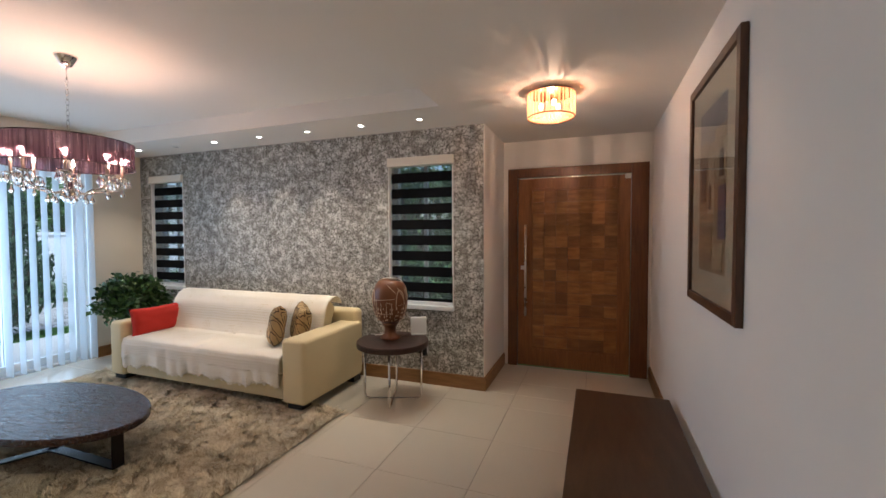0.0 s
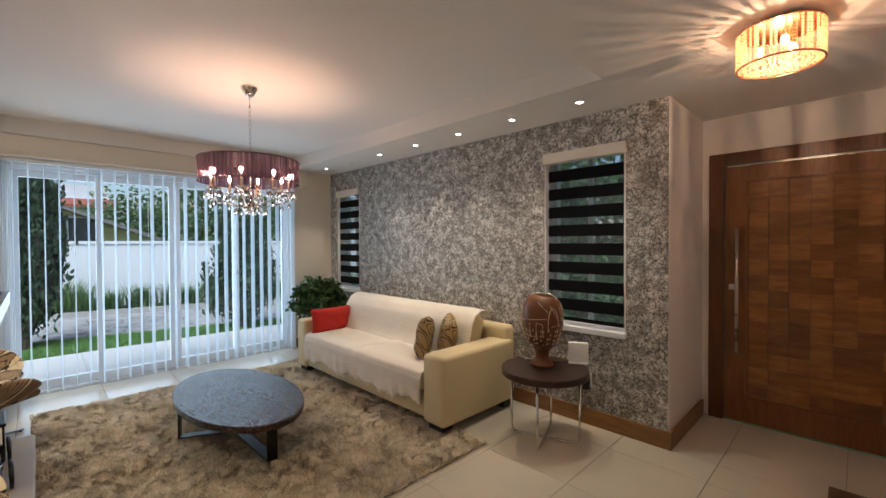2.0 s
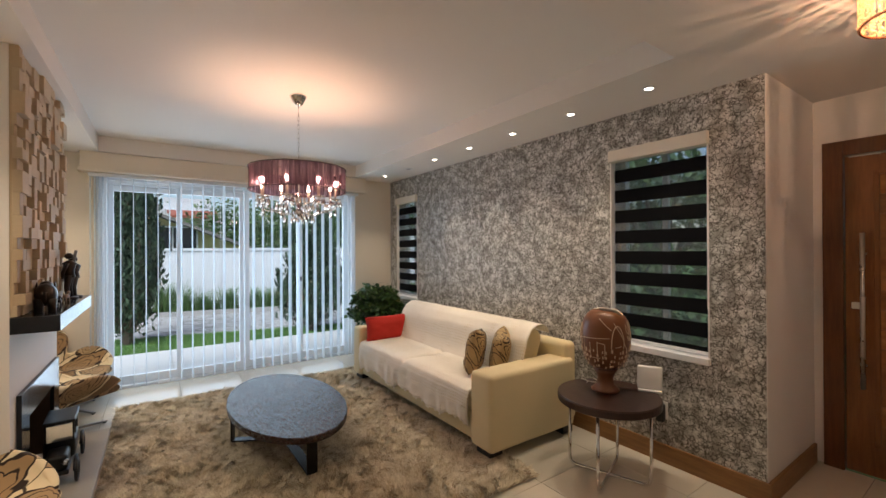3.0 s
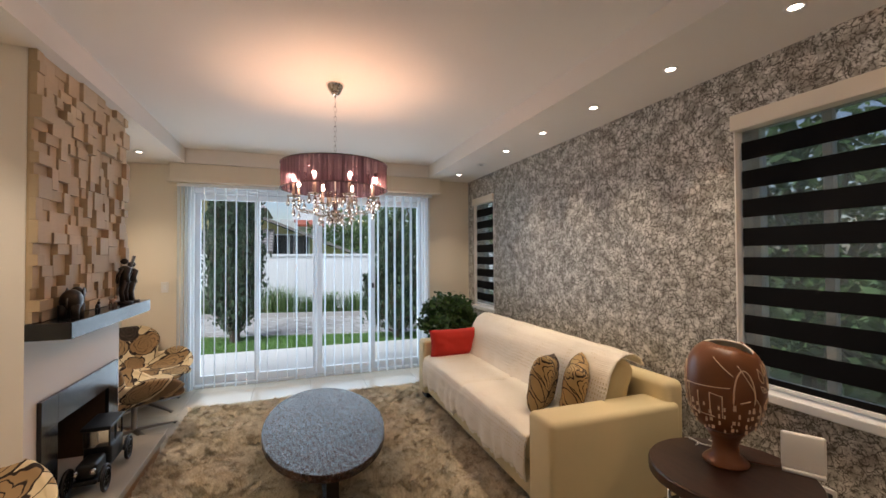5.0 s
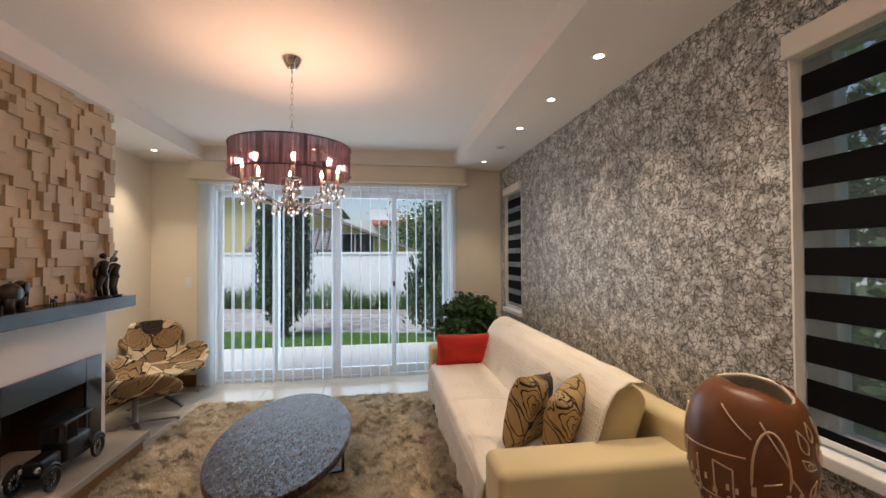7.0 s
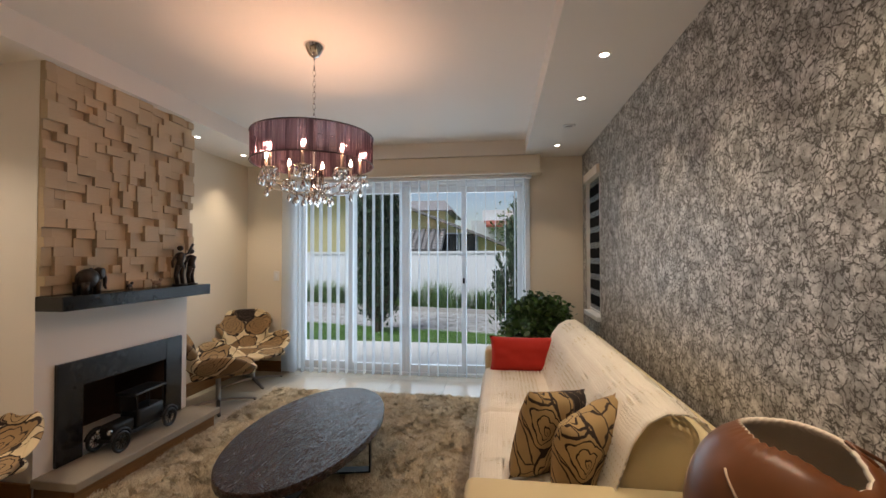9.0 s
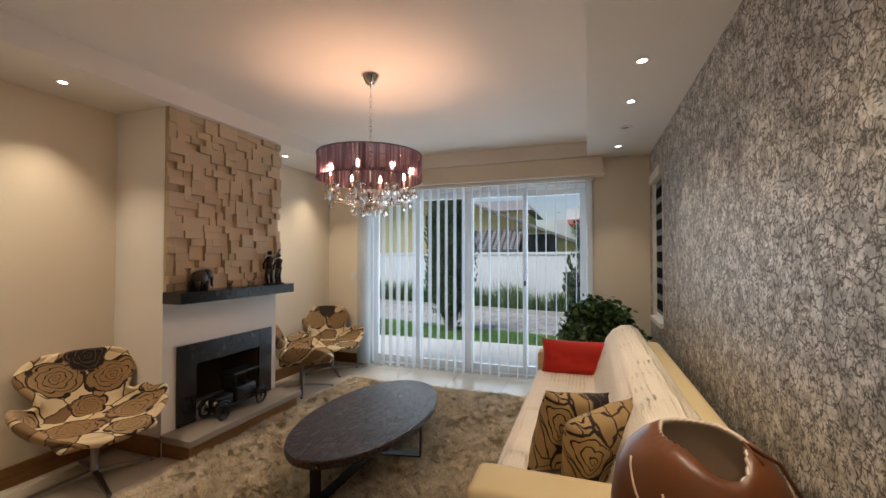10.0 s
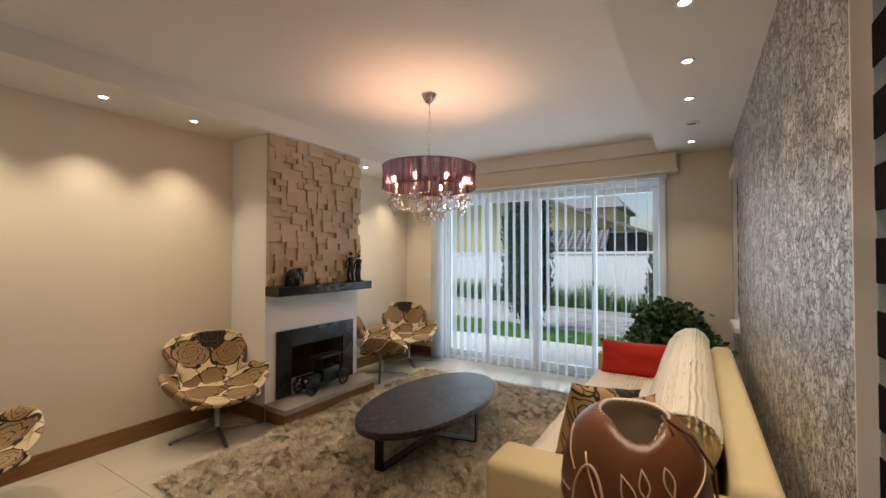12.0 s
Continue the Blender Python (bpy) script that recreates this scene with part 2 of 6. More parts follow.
wall("wall_south", (WEST - 0.22, -0.95, SOUTH - 0.2, SOUTH, 0, H), label="cream painted living room wall")
wall("wall_back", (-0.95, -0.75, -4.0, SOUTH, 0, H), (-0.95, EAST + 0.2, -4.2, -4.0, 0, H), label="plain wall behind the hall")
CH = (-4.05, -2.92, 0.24)
FB = (-3.84, -3.16, 0.155, 0.61)
wall("chimney_breast", (CH[0], FB[0], SOUTH, CH[2], 0, H), (FB[1], CH[1], SOUTH, CH[2], 0, H), (FB[0], FB[1], SOUTH, CH[2], FB[3], H), (FB[0], FB[1], SOUTH, CH[2], 0, FB[2]), (FB[0], FB[1], SOUTH, SOUTH + 0.06, FB[2], FB[3]), material=WHITE, label="white plastered chimney breast")
tagged(part("floor", boxes((WEST - 0.22, EAST, -4.0, HALL, -0.2, -0.006)), GROUT), "grout bed under the floor tiles", "floor", kind="structure")
# ceiling with a raised tray over the living room
TX0, TX1, TY0, TY1 = -5.48, -1.16, 0.34, 3.11
tagged(part("ceiling", boxes((WEST - 0.22, TX0, SOUTH - 0.2, NORTH + 0.22, H, TRAY + 0.1), (TX1, EAST + 0.2, -4.2, HALL + 0.2, H, TRAY + 0.1),
     (TX0, TX1, SOUTH - 0.2, TY0, H, TRAY + 0.1), (TX0, TX1, TY1, NORTH + 0.22, H, TRAY + 0.1), (TX0, TX1, TY0, TY1, TRAY, TRAY + 0.1)), CEIL),
     "white plaster ceiling with a raised tray", "ceiling", kind="structure")
# pelmet over the glass door
tagged(part("pelmet", boxes((WEST, -5.50, 0.19, 3.27, 2.335, H - 0.003), (WEST, -5.475, 0.17, 3.29, 2.305, 2.335), bevel=0.004), CREAM), "cream plaster pelmet above the sliding door", "pelmet", kind="structure")


def baseboard(*rows):
    for r in rows:
        tagged(part("baseboard", box(bmesh.new(), *r, 0, 0.13, bevel=0.004), BASE), "varnished wooden baseboard", "baseboard", kind="structure")


baseboard((-4.87, -0.935, NORTH - 0.02, NORTH - 0.001), (-5.64, -4.87, NORTH - 0.02, NORTH - 0.001), (-0.957, -0.937, NORTH, HALL - 0.03), (EAST - 0.02, EAST - 0.001, -3.9, HALL - 0.02),
          (-2.92, -0.95, SOUTH + 0.001, SOUTH + 0.02), (-5.64, -4.05, SOUTH + 0.001, SOUTH + 0.02), (CH[1] + 0.001, CH[1] + 0.02, SOUTH + 0.02, CH[2]), (CH[0] - 0.02, CH[0] - 0.001, SOUTH + 0.02, CH[2]),
          (WEST + 0.001, WEST + 0.02, SOUTH + 0.02, 0.32), (WEST + 0.001, WEST + 0.02, 3.15, NORTH - 0.02))

# ---- sliding glass door ----
door = thing("door_1", pose(0, 0, 0), "white aluminium sliding glass door, closed", "glass door")
door["kind"] = "structure"
GX = -5.76
part("door_frame", boxes((GX - 0.06, GX + 0.06, GD[0], GD[0] + 0.05, 0, GD[2]), (GX - 0.06, GX + 0.06, GD[1] - 0.05, GD[1], 0, GD[2]), (GX - 0.06, GX + 0.06, GD[0] + 0.05, GD[1] - 0.05, GD[2] - 0.06, GD[2]), (GX - 0.06, GX + 0.06, GD[0] + 0.05, GD[1] - 0.05, 0, 0.03), bevel=0.003), ALU, door)
part("casing", boxes((WEST + 0.001, WEST + 0.03, GD[0] - 0.03, GD[0] + 0.035, 0, GD[2] + 0.03), (WEST + 0.001, WEST + 0.03, GD[1] - 0.035, GD[1] + 0.03, 0, GD[2] + 0.03), (WEST + 0.001, WEST + 0.03, GD[0] + 0.035, GD[1] - 0.035, GD[2] - 0.035, GD[2] + 0.03), bevel=0.004), ALU, door)
CUTS = [0.385, 1.04, 1.725, 2.41, 3.085]
for k in range(4):
    a, b = CUTS[k], CUTS[k + 1]
    x = GX + (0.024 if k in (1, 2) else -0.024)
    a2, b2 = a - (0.03 if k else 0), b + (0.03 if k < 3 else 0)
    if k == 1:
        b2 = b - 0.001
    if k == 2:
        a2 = a + 0.001
    leaf = part("sash", boxes((x - 0.02, x + 0.02, a2, a2 + 0.055, 0.032, 2.212), (x - 0.02, x + 0.02, b2 - 0.055, b2, 0.032, 2.212), (x - 0.02, x + 0.02, a2 + 0.055, b2 - 0.055, 2.15, 2.212), (x - 0.02, x + 0.02, a2 + 0.055, b2 - 0.055, 0.032, 0.12), bevel=0.003), ALU, door)
    pane = part("pane", boxes((x - 0.003, x + 0.003, a2 + 0.05, b2 - 0.05, 0.115, 2.155)), PANE, leaf)
    pane.visible_shadow = False
    if k == 2:
        part("latch", boxes((x + 0.02, x + 0.035, b2 - 0.04, b2 - 0.015, 1.08, 1.14), bevel=0.004), plain("black_plastic", (0.02, 0.02, 0.02), 0.4), leaf, "black latch")

# ---- front door ----
fd = thing("door_2", pose(0, 0, 0), "brown wooden pivot door with a parquet of square blocks, closed", "front door")
fd["kind"] = "structure"
DY = HALL - 0.03
part("door_frame", boxes((-0.905, -0.80, DY, HALL + 0.15, 0, 2.205), (0.36, 0.522, DY, HALL + 0.15, 0, 2.205), (-0.80, 0.36, DY, HALL + 0.15, 2.105, 2.205), bevel=0.004), DOORWOOD, fd)
LEAF = wood("door_leaf_wood", (0.17, 0.060, 0.014), (0.31, 0.13, 0.036), (14, 14, 1.2), 0.35)
BLOCK = wood("door_block_wood", (0.22, 0.082, 0.018), (0.52, 0.245, 0.075), (2, 9, 9), 0.36, random_tint=0.6)
leaf = part("door_leaf", boxes((-0.797, 0.357, DY + 0.035, DY + 0.08, 0.008, 2.098), bevel=0.003), LEAF, fd)
for k in range(7):
    for j in range(14):
        s = 0.1235
        x0, z0 = -0.632 + k * s, 0.225 + j * s
        d = random.choice((0.0, 0.0, 0.003, 0.006))
        part("block", box(bmesh.new(), x0 + 0.001, x0 + s - 0.001, DY + 0.022 - d, DY + 0.036, z0 + 0.001, z0 + s - 0.001), BLOCK, leaf)
part("rail", boxes((-0.66, -0.634, DY + 0.025, DY + 0.036, 0.2, 1.98), (0.235, 0.262, DY + 0.025, DY + 0.036, 0.2, 1.98), (-0.66, 0.262, DY + 0.025, DY + 0.036, 1.962, 1.985), (-0.66, 0.262, DY + 0.025, DY + 0.036, 0.195, 0.222), bevel=0.002), LEAF, leaf)
STEEL = plain("brushed_steel", (0.62, 0.60, 0.57), 0.28, 1.0, grain=200, vary=0.05, bump=0.02)
CHROME = plain("chrome", (0.75, 0.74, 0.73), 0.08, 1.0, grain=50, vary=0.03, bump=0.0)
bm = tube(bmesh.new(), [(-0.702, DY - 0.045, 0.58), (-0.702, DY - 0.045, 1.585)], 0.013, 12)
tube(bm, [(-0.702, DY - 0.045, 0.72), (-0.702, DY + 0.04, 0.72)], 0.008)
tube(bm, [(-0.702, DY - 0.045, 1.45), (-0.702, DY + 0.04, 1.45)], 0.008)
part("door_handle", bm, STEEL, leaf, "long brushed steel pull bar", smooth=True)
part("lock", boxes((-0.768, -0.722, DY + 0.026, DY + 0.037, 1.085, 1.13), bevel=0.003), STEEL, leaf, "square steel lock plate")
# steel strip put in for the line of highlight along the closing gap
part("door_closer", boxes((-0.775, 0.29, DY + 0.02, DY + 0.034, 2.092, 2.099)), STEEL, fd, "thin bright strip standing for the highlight above the leaf")
part("latch", boxes((0.30, 0.355, DY + 0.005, DY + 0.034, 2.05, 2.098), bevel=0.004), STEEL, fd, "small steel magnet latch")

# ---- windows with day and night blinds ----
BLACK_CLOTH = plain("black_blind_cloth", (0.008, 0.008, 0.009), 0.9, grain=400, vary=0.2, bump=0.05, spec=0.08)
SHEER_CLOTH = sheer("sheer_blind_cloth", (0.34, 0.42, 0.44), 0.74, 0.6)
CASSETTE = plain("cream_cassette", (0.78, 0.72, 0.62), 0.45, grain=200, vary=0.03, bump=0.02)


def window(name, x0, x1, z0, z1, label):
    """A window in the north wall: frame, pane, sill."""
    w = thing(name, pose(0, 0, 0), label, "window")
    w["kind"] = "structure"
    y = NORTH + 0.13
    part("window_frame", boxes((x0, x0 + 0.045, y, y + 0.06, z0, z1), (x1 - 0.045, x1, y, y + 0.06, z0, z1), (x0 + 0.045, x1 - 0.045, y, y + 0.06, z1 - 0.05, z1), (x0 + 0.045, x1 - 0.045, y, y + 0.06, z0, z0 + 0.06), ((x0 + x1) / 2 - 0.02, (x0 + x1) / 2 + 0.02, y + 0.01, y + 0.05, z0 + 0.06, z1 - 0.05), bevel=0.003), ALU, w)
    p = part("pane", boxes((x0 + 0.04, x1 - 0.04, y + 0.027, y + 0.033, z0 + 0.055, z1 - 0.045)), PANE, w)
    p.visible_shadow = False
    part("window_sill", box(bmesh.new(), x0 - 0.01, x1 + 0.01, NORTH - 0.035, y + 0.02, z0 - 0.01, z0 + 0.035, bevel=0.006), ALU, w, "white sill")
    part("lining", boxes((x0 - 0.002, x0 + 0.006, NORTH - 0.002, y, z0 + 0.035, z1 - 0.002), (x1 - 0.006, x1 + 0.002, NORTH - 0.002, y, z0 + 0.035, z1 - 0.002)), WHITE, w, "painted reveal")
    return w


def zebra_blind(x0, x1, z0, z1, label):
    """A roller blind of black and sheer bands with a cassette on top."""
    b = thing("zebra_blind", pose(0, 0, 0), label, "blind", "striped roller blinds")
    y = NORTH + 0.030
    part("cassette", box(bmesh.new(), x0 - 0.006, x1 + 0.006, NORTH - 0.03, NORTH + 0.07, z1 - 0.075, z1 + 0.012, bevel=0.006), CASSETTE, b, "cream cassette")
    z = z1 - 0.077
    while z > z0 + 0.07:
        lo = max(z0 + 0.064, z - 0.0595)
        part("sheer_band", box(bmesh.new(), x0 + 0.022, x1 - 0.018, y + 0.001, y + 0.002, lo, z), SHEER_CLOTH, b, "sheer grey band")
        top, lo = lo, max(z0 + 0.062, lo - 0.097)
        if top - lo > 0.004:
            part("band", box(bmesh.new(), x0 + 0.018, x1 - 0.014, y, y + 0.003, lo, top), BLACK_CLOTH, b, "black opaque band")
        z = lo
    part("bottom_bar", box(bmesh.new(), x0 + 0.016, x1 - 0.012, y - 0.006, y + 0.008, z0 + 0.045, z0 + 0.066, bevel=0.003), ALU, b, "white bottom bar")
    bm = tube(bmesh.new(), [(x1 - 0.012, y - 0.02, z1 - 0.08), (x1 - 0.012, y - 0.02, z0 + 0.35), (x1 - 0.008, y - 0.02, z0 + 0.33), (x1 - 0.004, y - 0.02, z0 + 0.35), (x1 - 0.004, y - 0.02, z1 - 0.08)], 0.002, 6)
    part("cord", bm, ALU, b, "thin white bead cord")


window("window_1", *W1, "white aluminium window behind a striped blind")
window("window_2", *W2, "narrow white aluminium window near the corner")
zebra_blind(*W1, "black and sheer striped roller blind, lowered over the window")
zebra_blind(*W2, "narrow black and sheer striped roller blind, lowered")

# ---- vertical blind on the glass door ----
vb = thing("vertical_blind", pose(0, 0, 0), "white sheer vertical slat blind, slats turned open", "blind")
part("head_rail", box(bmesh.new(), -5.60, -5.55, 0.25, 3.18, 2.262, 2.30, bevel=0.004), ALU, vb, "white head rail")
SLAT = sheer("sheer_slat_cloth", (0.82, 0.88, 0.92), 0.26, 0.66)


def slat(y, turn, wide=0.120):
    bm = bmesh.new()
    for k in range(4):
        q = (k / 3 - 0.5)
        for z in (0.035, 2.262):
            bm.verts.new((wide * q, 0.007 * math.cos(q * math.pi), z))
    bm.verts.ensure_lookup_table()
    v = bm.verts
    for k in range(3):
        bm.faces.new((v[2 * k], v[2 * k + 2], v[2 * k + 3], v[2 * k + 1]))
    ob = part("slat", bm, SLAT, vb, smooth=True)
    ob.matrix_local = pose(-5.565, y, 0, 0, 0, turn)


y = 0.265
while y < 3.14:
    slat(y, random.uniform(-1, 6))
    y += 0.034 if y < 0.40 else 0.108
for y in (0.34, 1.45):
    bm = bmesh.new()
    tube(bm, [(-5.60, y, 2.262), (-5.60, y, 0.75), (-5.595, y + 0.01, 0.72), (-5.59, y + 0.02, 0.75), (-5.59, y + 0.02, 2.262)], 0.0025, 6)
    part("cord", bm, ALU, vb, "white pull cord")

# ---- downlights and the vent ----
BULB = glow("lit_downlight", (1.0, 0.93, 0.78), 26.0)
TRIM = plain("white_trim", (0.8, 0.79, 0.77), 0.4, grain=200, vary=0.03)
dl = thing("downlight", pose(*DOWN_NORTH[0], H), "small white recessed ceiling downlight, lit", "downlight", "ceiling downlights")
part("trim_ring", lathe(bmesh.new(), [(0.024, 0.0), (0.024, -0.004), (0.038, -0.006), (0.040, -0.001)], 24, cap=False), TRIM, dl, smooth=True)
part("bulb", lathe(bmesh.new(), [(0.024, -0.0015), (0.022, -0.003), (0.004, -0.004)], 20), BULB, dl, "glowing bulb")
for x, y in DOWN_NORTH[1:] + DOWN_SOUTH:
    copy_thing(dl, pose(x, y, H))
vent = thing("ceiling_sensor", pose(-4.545, 3.42, H), "small round grey ceiling fitting, unlit", "ceiling fitting")
part("ring", lathe(bmesh.new(), [(0.052, 0), (0.052, -0.006), (0.035, -0.009), (0.034, -0.003)], 24, cap=False), TRIM, vent, smooth=True)
part("core", lathe(bmesh.new(), [(0.034, -0.002), (0.030, -0.005), (0.004, -0.005)], 20), plain("grey_plastic", (0.3, 0.3, 0.29), 0.5), vent, "grey centre")

# ---- hall ceiling lamp ----
hl = thing("ceiling_lamp", pose(-0.29, 3.09, H), "drum ceiling lamp of amber bead strands, lit", "ceiling lamp")
COPPER = plain("copper", (0.65, 0.33, 0.2), 0.25, 1.0, vary=0.06)
part("top_plate", lathe(bmesh.new(), [(0.158, -0.019), (0.158, -0.022), (0.02, -0.0225)], 36), COPPER, hl, "copper top plate")
part("canopy", lathe(bmesh.new(), [(0.065, 0), (0.065, -0.010), (0.05, -0.017), (0.012, -0.0185)], 28), COPPER, hl, "copper canopy", smooth=True)
AMBER = sheer("amber_beads", (1.0, 0.80, 0.55), 0.15, 0.75)
bm = bmesh.new()
for k in range(46):
    q = 2 * math.pi * k / 46 + 0.035 * math.sin(k * 2.1) + 0.03 * math.sin(k * 0.9)
    for j in range(11):
        z = -0.032 - j * 0.0146
        m = Matrix.LocRotScale((0.165 * math.cos(q), 0.165 * math.sin(q), z), None, (0.0066, 0.0066, 0.0074))
        bmesh.ops.create_icosphere(bm, subdivisions=1, radius=1, matrix=m)
part("bead_drum", bm, AMBER, hl, "amber glass bead strands")["kind"] = "stuff"
bm = bmesh.new()
for r in (0.03, 0.058, 0.086, 0.112, 0.138):
    for k in range(int(r * 320)):
        q = 2 * math.pi * k / int(r * 320)
        bmesh.ops.create_icosphere(bm, subdivisions=1, radius=0.0075, matrix=Matrix.Translation((r * math.cos(q), r * math.sin(q), -0.184)))
part("bead_net", bm, AMBER, hl, "flat bead net closing the drum")["kind"] = "stuff"
bm = bmesh.new()
for z in (-0.022, -0.188):
    tube(bm, [(0.166 * math.cos(2 * math.pi * k / 40), 0.166 * math.sin(2 * math.pi * k / 40), z) for k in range(40)], 0.005, 6, closed=True)
for k in range(3):
    q = 2 * math.pi * k / 3 + 0.4
    tube(bm, [(0.04 * math.cos(q), 0.04 * math.sin(q), -0.014), (0.165 * math.cos(q), 0.165 * math.sin(q), -0.022)], 0.004, 6)
part("ring_frame", bm, COPPER, hl, "copper ring frame", smooth=True)
HOT = glow("hot_bulb", (1.0, 0.75, 0.42), 18.0)
for k in range(3):
    q = 2 * math.pi * k / 3 + 0.9
    part("bulb", ball(bmesh.new(), 0.075 * math.cos(q), 0.075 * math.sin(q), -0.10, 0.016, 0.016, 0.024), HOT, hl, "glowing bulb", smooth=True)

# ---- chandelier ----
ch = thing("chandelier", pose(-3.27, 1.72, TRAY), "round chandelier with a purple pleated drum shade and glass drops, lit", "chandelier")
part("canopy", lathe(bmesh.new(), [(0.062, 0), (0.062, -0.008), (0.055, -0.02), (0.03, -0.065), (0.012, -0.075)], 28), CHROME, ch, "chrome canopy", smooth=True)
bm = bmesh.new()
z = -0.075
tube(bm, [(0, 0, z), (0, 0, z - 0.08)], 0.004, 6)
z -= 0.075
flip = 0
while z > -0.66:
    pts = []
    for k in range(14):
        q = 2 * math.pi * k / 14
        a, b = 0.009 * math.cos(q), 0.021 * math.sin(q)
        pts.append((a, 0, z - 0.018 + b) if flip else (0, a, z - 0.018 + b))
    tube(bm, pts, 0.0022, 6, closed=True)
    z -= 0.034
    flip = 1 - flip
part("chain", bm, CHROME, ch, "chrome link chain", smooth=True)
def organza():
    """Pleated cloth: streaks down the drum, denser and thinner by turns."""
    n = Nodes("purple_organza")
    t, d, l = n.t.nodes.new("ShaderNodeBsdfTransparent"), n.t.nodes.new("ShaderNodeBsdfDiffuse"), n.t.nodes.new("ShaderNodeBsdfTranslucent")
    r, m3 = n.t.nodes.new("ShaderNodeBsdfRefraction"), n.t.nodes.new("ShaderNodeMixShader")
    m1, m2 = n.t.nodes.new("ShaderNodeMixShader"), n.t.nodes.new("ShaderNodeMixShader")
    streak = n.ramp(n.noise(38.0, 4, 0.7, n.stretch(1, 1, 0.02)), (0.36, 0.0), (0.64, 1.0))
    col = n.mix(streak, (0.016, 0.009, 0.013), (0.075, 0.042, 0.056))
    n.put(d.inputs[0], col)
    n.put(l.inputs[0], n.mix(streak, (0.016, 0.010, 0.015), (0.080, 0.055, 0.075)))
    n.put(t.inputs[0], (0.78, 0.60, 0.71, 1))
    m1.inputs[0].default_value = 0.45
    n.put(m1.inputs[1], d.outputs[0])
    n.put(m1.inputs[2], l.outputs[0])
    n.put(m2.inputs[0], n.math("ADD", n.math("MULTIPLY", streak, 0.44), 0.05))
    r.inputs["Roughness"].default_value, r.inputs["IOR"].default_value = 0.45, 1.12
    n.put(r.inputs["Color"], n.mix(streak, (0.16, 0.09, 0.13), (0.70, 0.46, 0.58)))
    m3.inputs[0].default_value = 0.22
    n.put(m3.inputs[1], m1.outputs[0])
    n.put(m3.inputs[2], r.outputs[0])
    n.put(m2.inputs[1], m3.outputs[0])
    n.put(m2.inputs[2], t.outputs[0])
    n.put(n.out.inputs["Surface"], m2.outputs[0])
    return n.m


ORGANZA = organza()
bm = bmesh.new()
N = 240
Z0, Z1 = 1.942 - TRAY, 2.108 - TRAY
ring0, ring1 = [], []
for k in range(N):
    q = 2 * math.pi * k / N
    r = 0.348 + random.uniform(-0.0035, 0.0035)
    ring0.append(bm.verts.new((r * math.cos(q), r * math.sin(q), Z0)))
    ring1.append(bm.verts.new((r * math.cos(q), r * math.sin(q), Z1)))
for k in range(N):
    bm.faces.new((ring0[k], ring0[(k + 1) % N], ring1[(k + 1) % N], ring1[k]))
shade = part("shade", bm, ORGANZA, ch, "purple pleated organza drum")
bm = bmesh.new()
for z in (Z0, Z1):
    tube(bm, [(0.352 * math.cos(2 * math.pi * k / 64), 0.352 * math.sin(2 * math.pi * k / 64), z) for k in range(64)], 0.0045, 6, closed=True)
part("shade_hoop", bm, plain("dark_purple_trim", (0.03, 0.012, 0.02), 0.5), shade, "dark purple edging", smooth=True)
bm = bmesh.new()
for k in range(3):
    q = 2 * math.pi * k / 3
    tube(bm, [(0, 0, Z1 + 0.03), (0.35 * math.cos(q), 0.35 * math.sin(q), Z1)], 0.003, 6)
tube(bm, [(0, 0, -0.66), (0, 0, 1.80 - TRAY)], 0.006, 8)
part("stem", bm, CHROME, ch, smooth=True)
lathe_z = 1.78 - TRAY
part("hub", lathe(bmesh.new(), [(0.006, lathe_z - 0.03), (0.022, lathe_z - 0.015), (0.03, lathe_z + 0.01), (0.014, lathe_z + 0.03), (0.022, lathe_z + 0.07), (0.012, lathe_z + 0.10)], 20), CHROME, ch, "turned chrome hub", smooth=True)
CRYSTAL = glass("cut_glass", (0.95, 0.83, 0.74))
FLAME = glow("candle_bulb", (1.0, 0.80, 0.66), 34.0)
IVORY = plain("candle_sleeve", (0.26, 0.21, 0.19), 0.25, vary=0.08)


def drop(bm, x, y, z, s):
    """A faceted glass pear with a bead above it."""
    lathe(bm, [(0.002 * s, z), (0.006 * s, z - 0.012 * s), (0.013 * s, z - 0.030 * s), (0.009 * s, z - 0.040 * s), (0.002 * s, z - 0.046 * s)], 6, x, y)
    bmesh.ops.create_icosphere(bm, subdivisions=1, radius=0.006 * s, matrix=Matrix.Translation((x, y, z + 0.008 * s)))


_bm = bmesh.new()
drop(_bm, 0, 0, 0, 1.12)
DROP = bpy.data.meshes.new("glass_drop")
_bm.to_mesh(DROP)
_bm.free()
DROP.materials.append(CRYSTAL)


def hang(parent, *places):
    """Glass drops that share one mesh, hung under parent."""
    for p in places:
        ob = new("glass_drop", DROP)
        ob.parent = parent
        ob.location = p


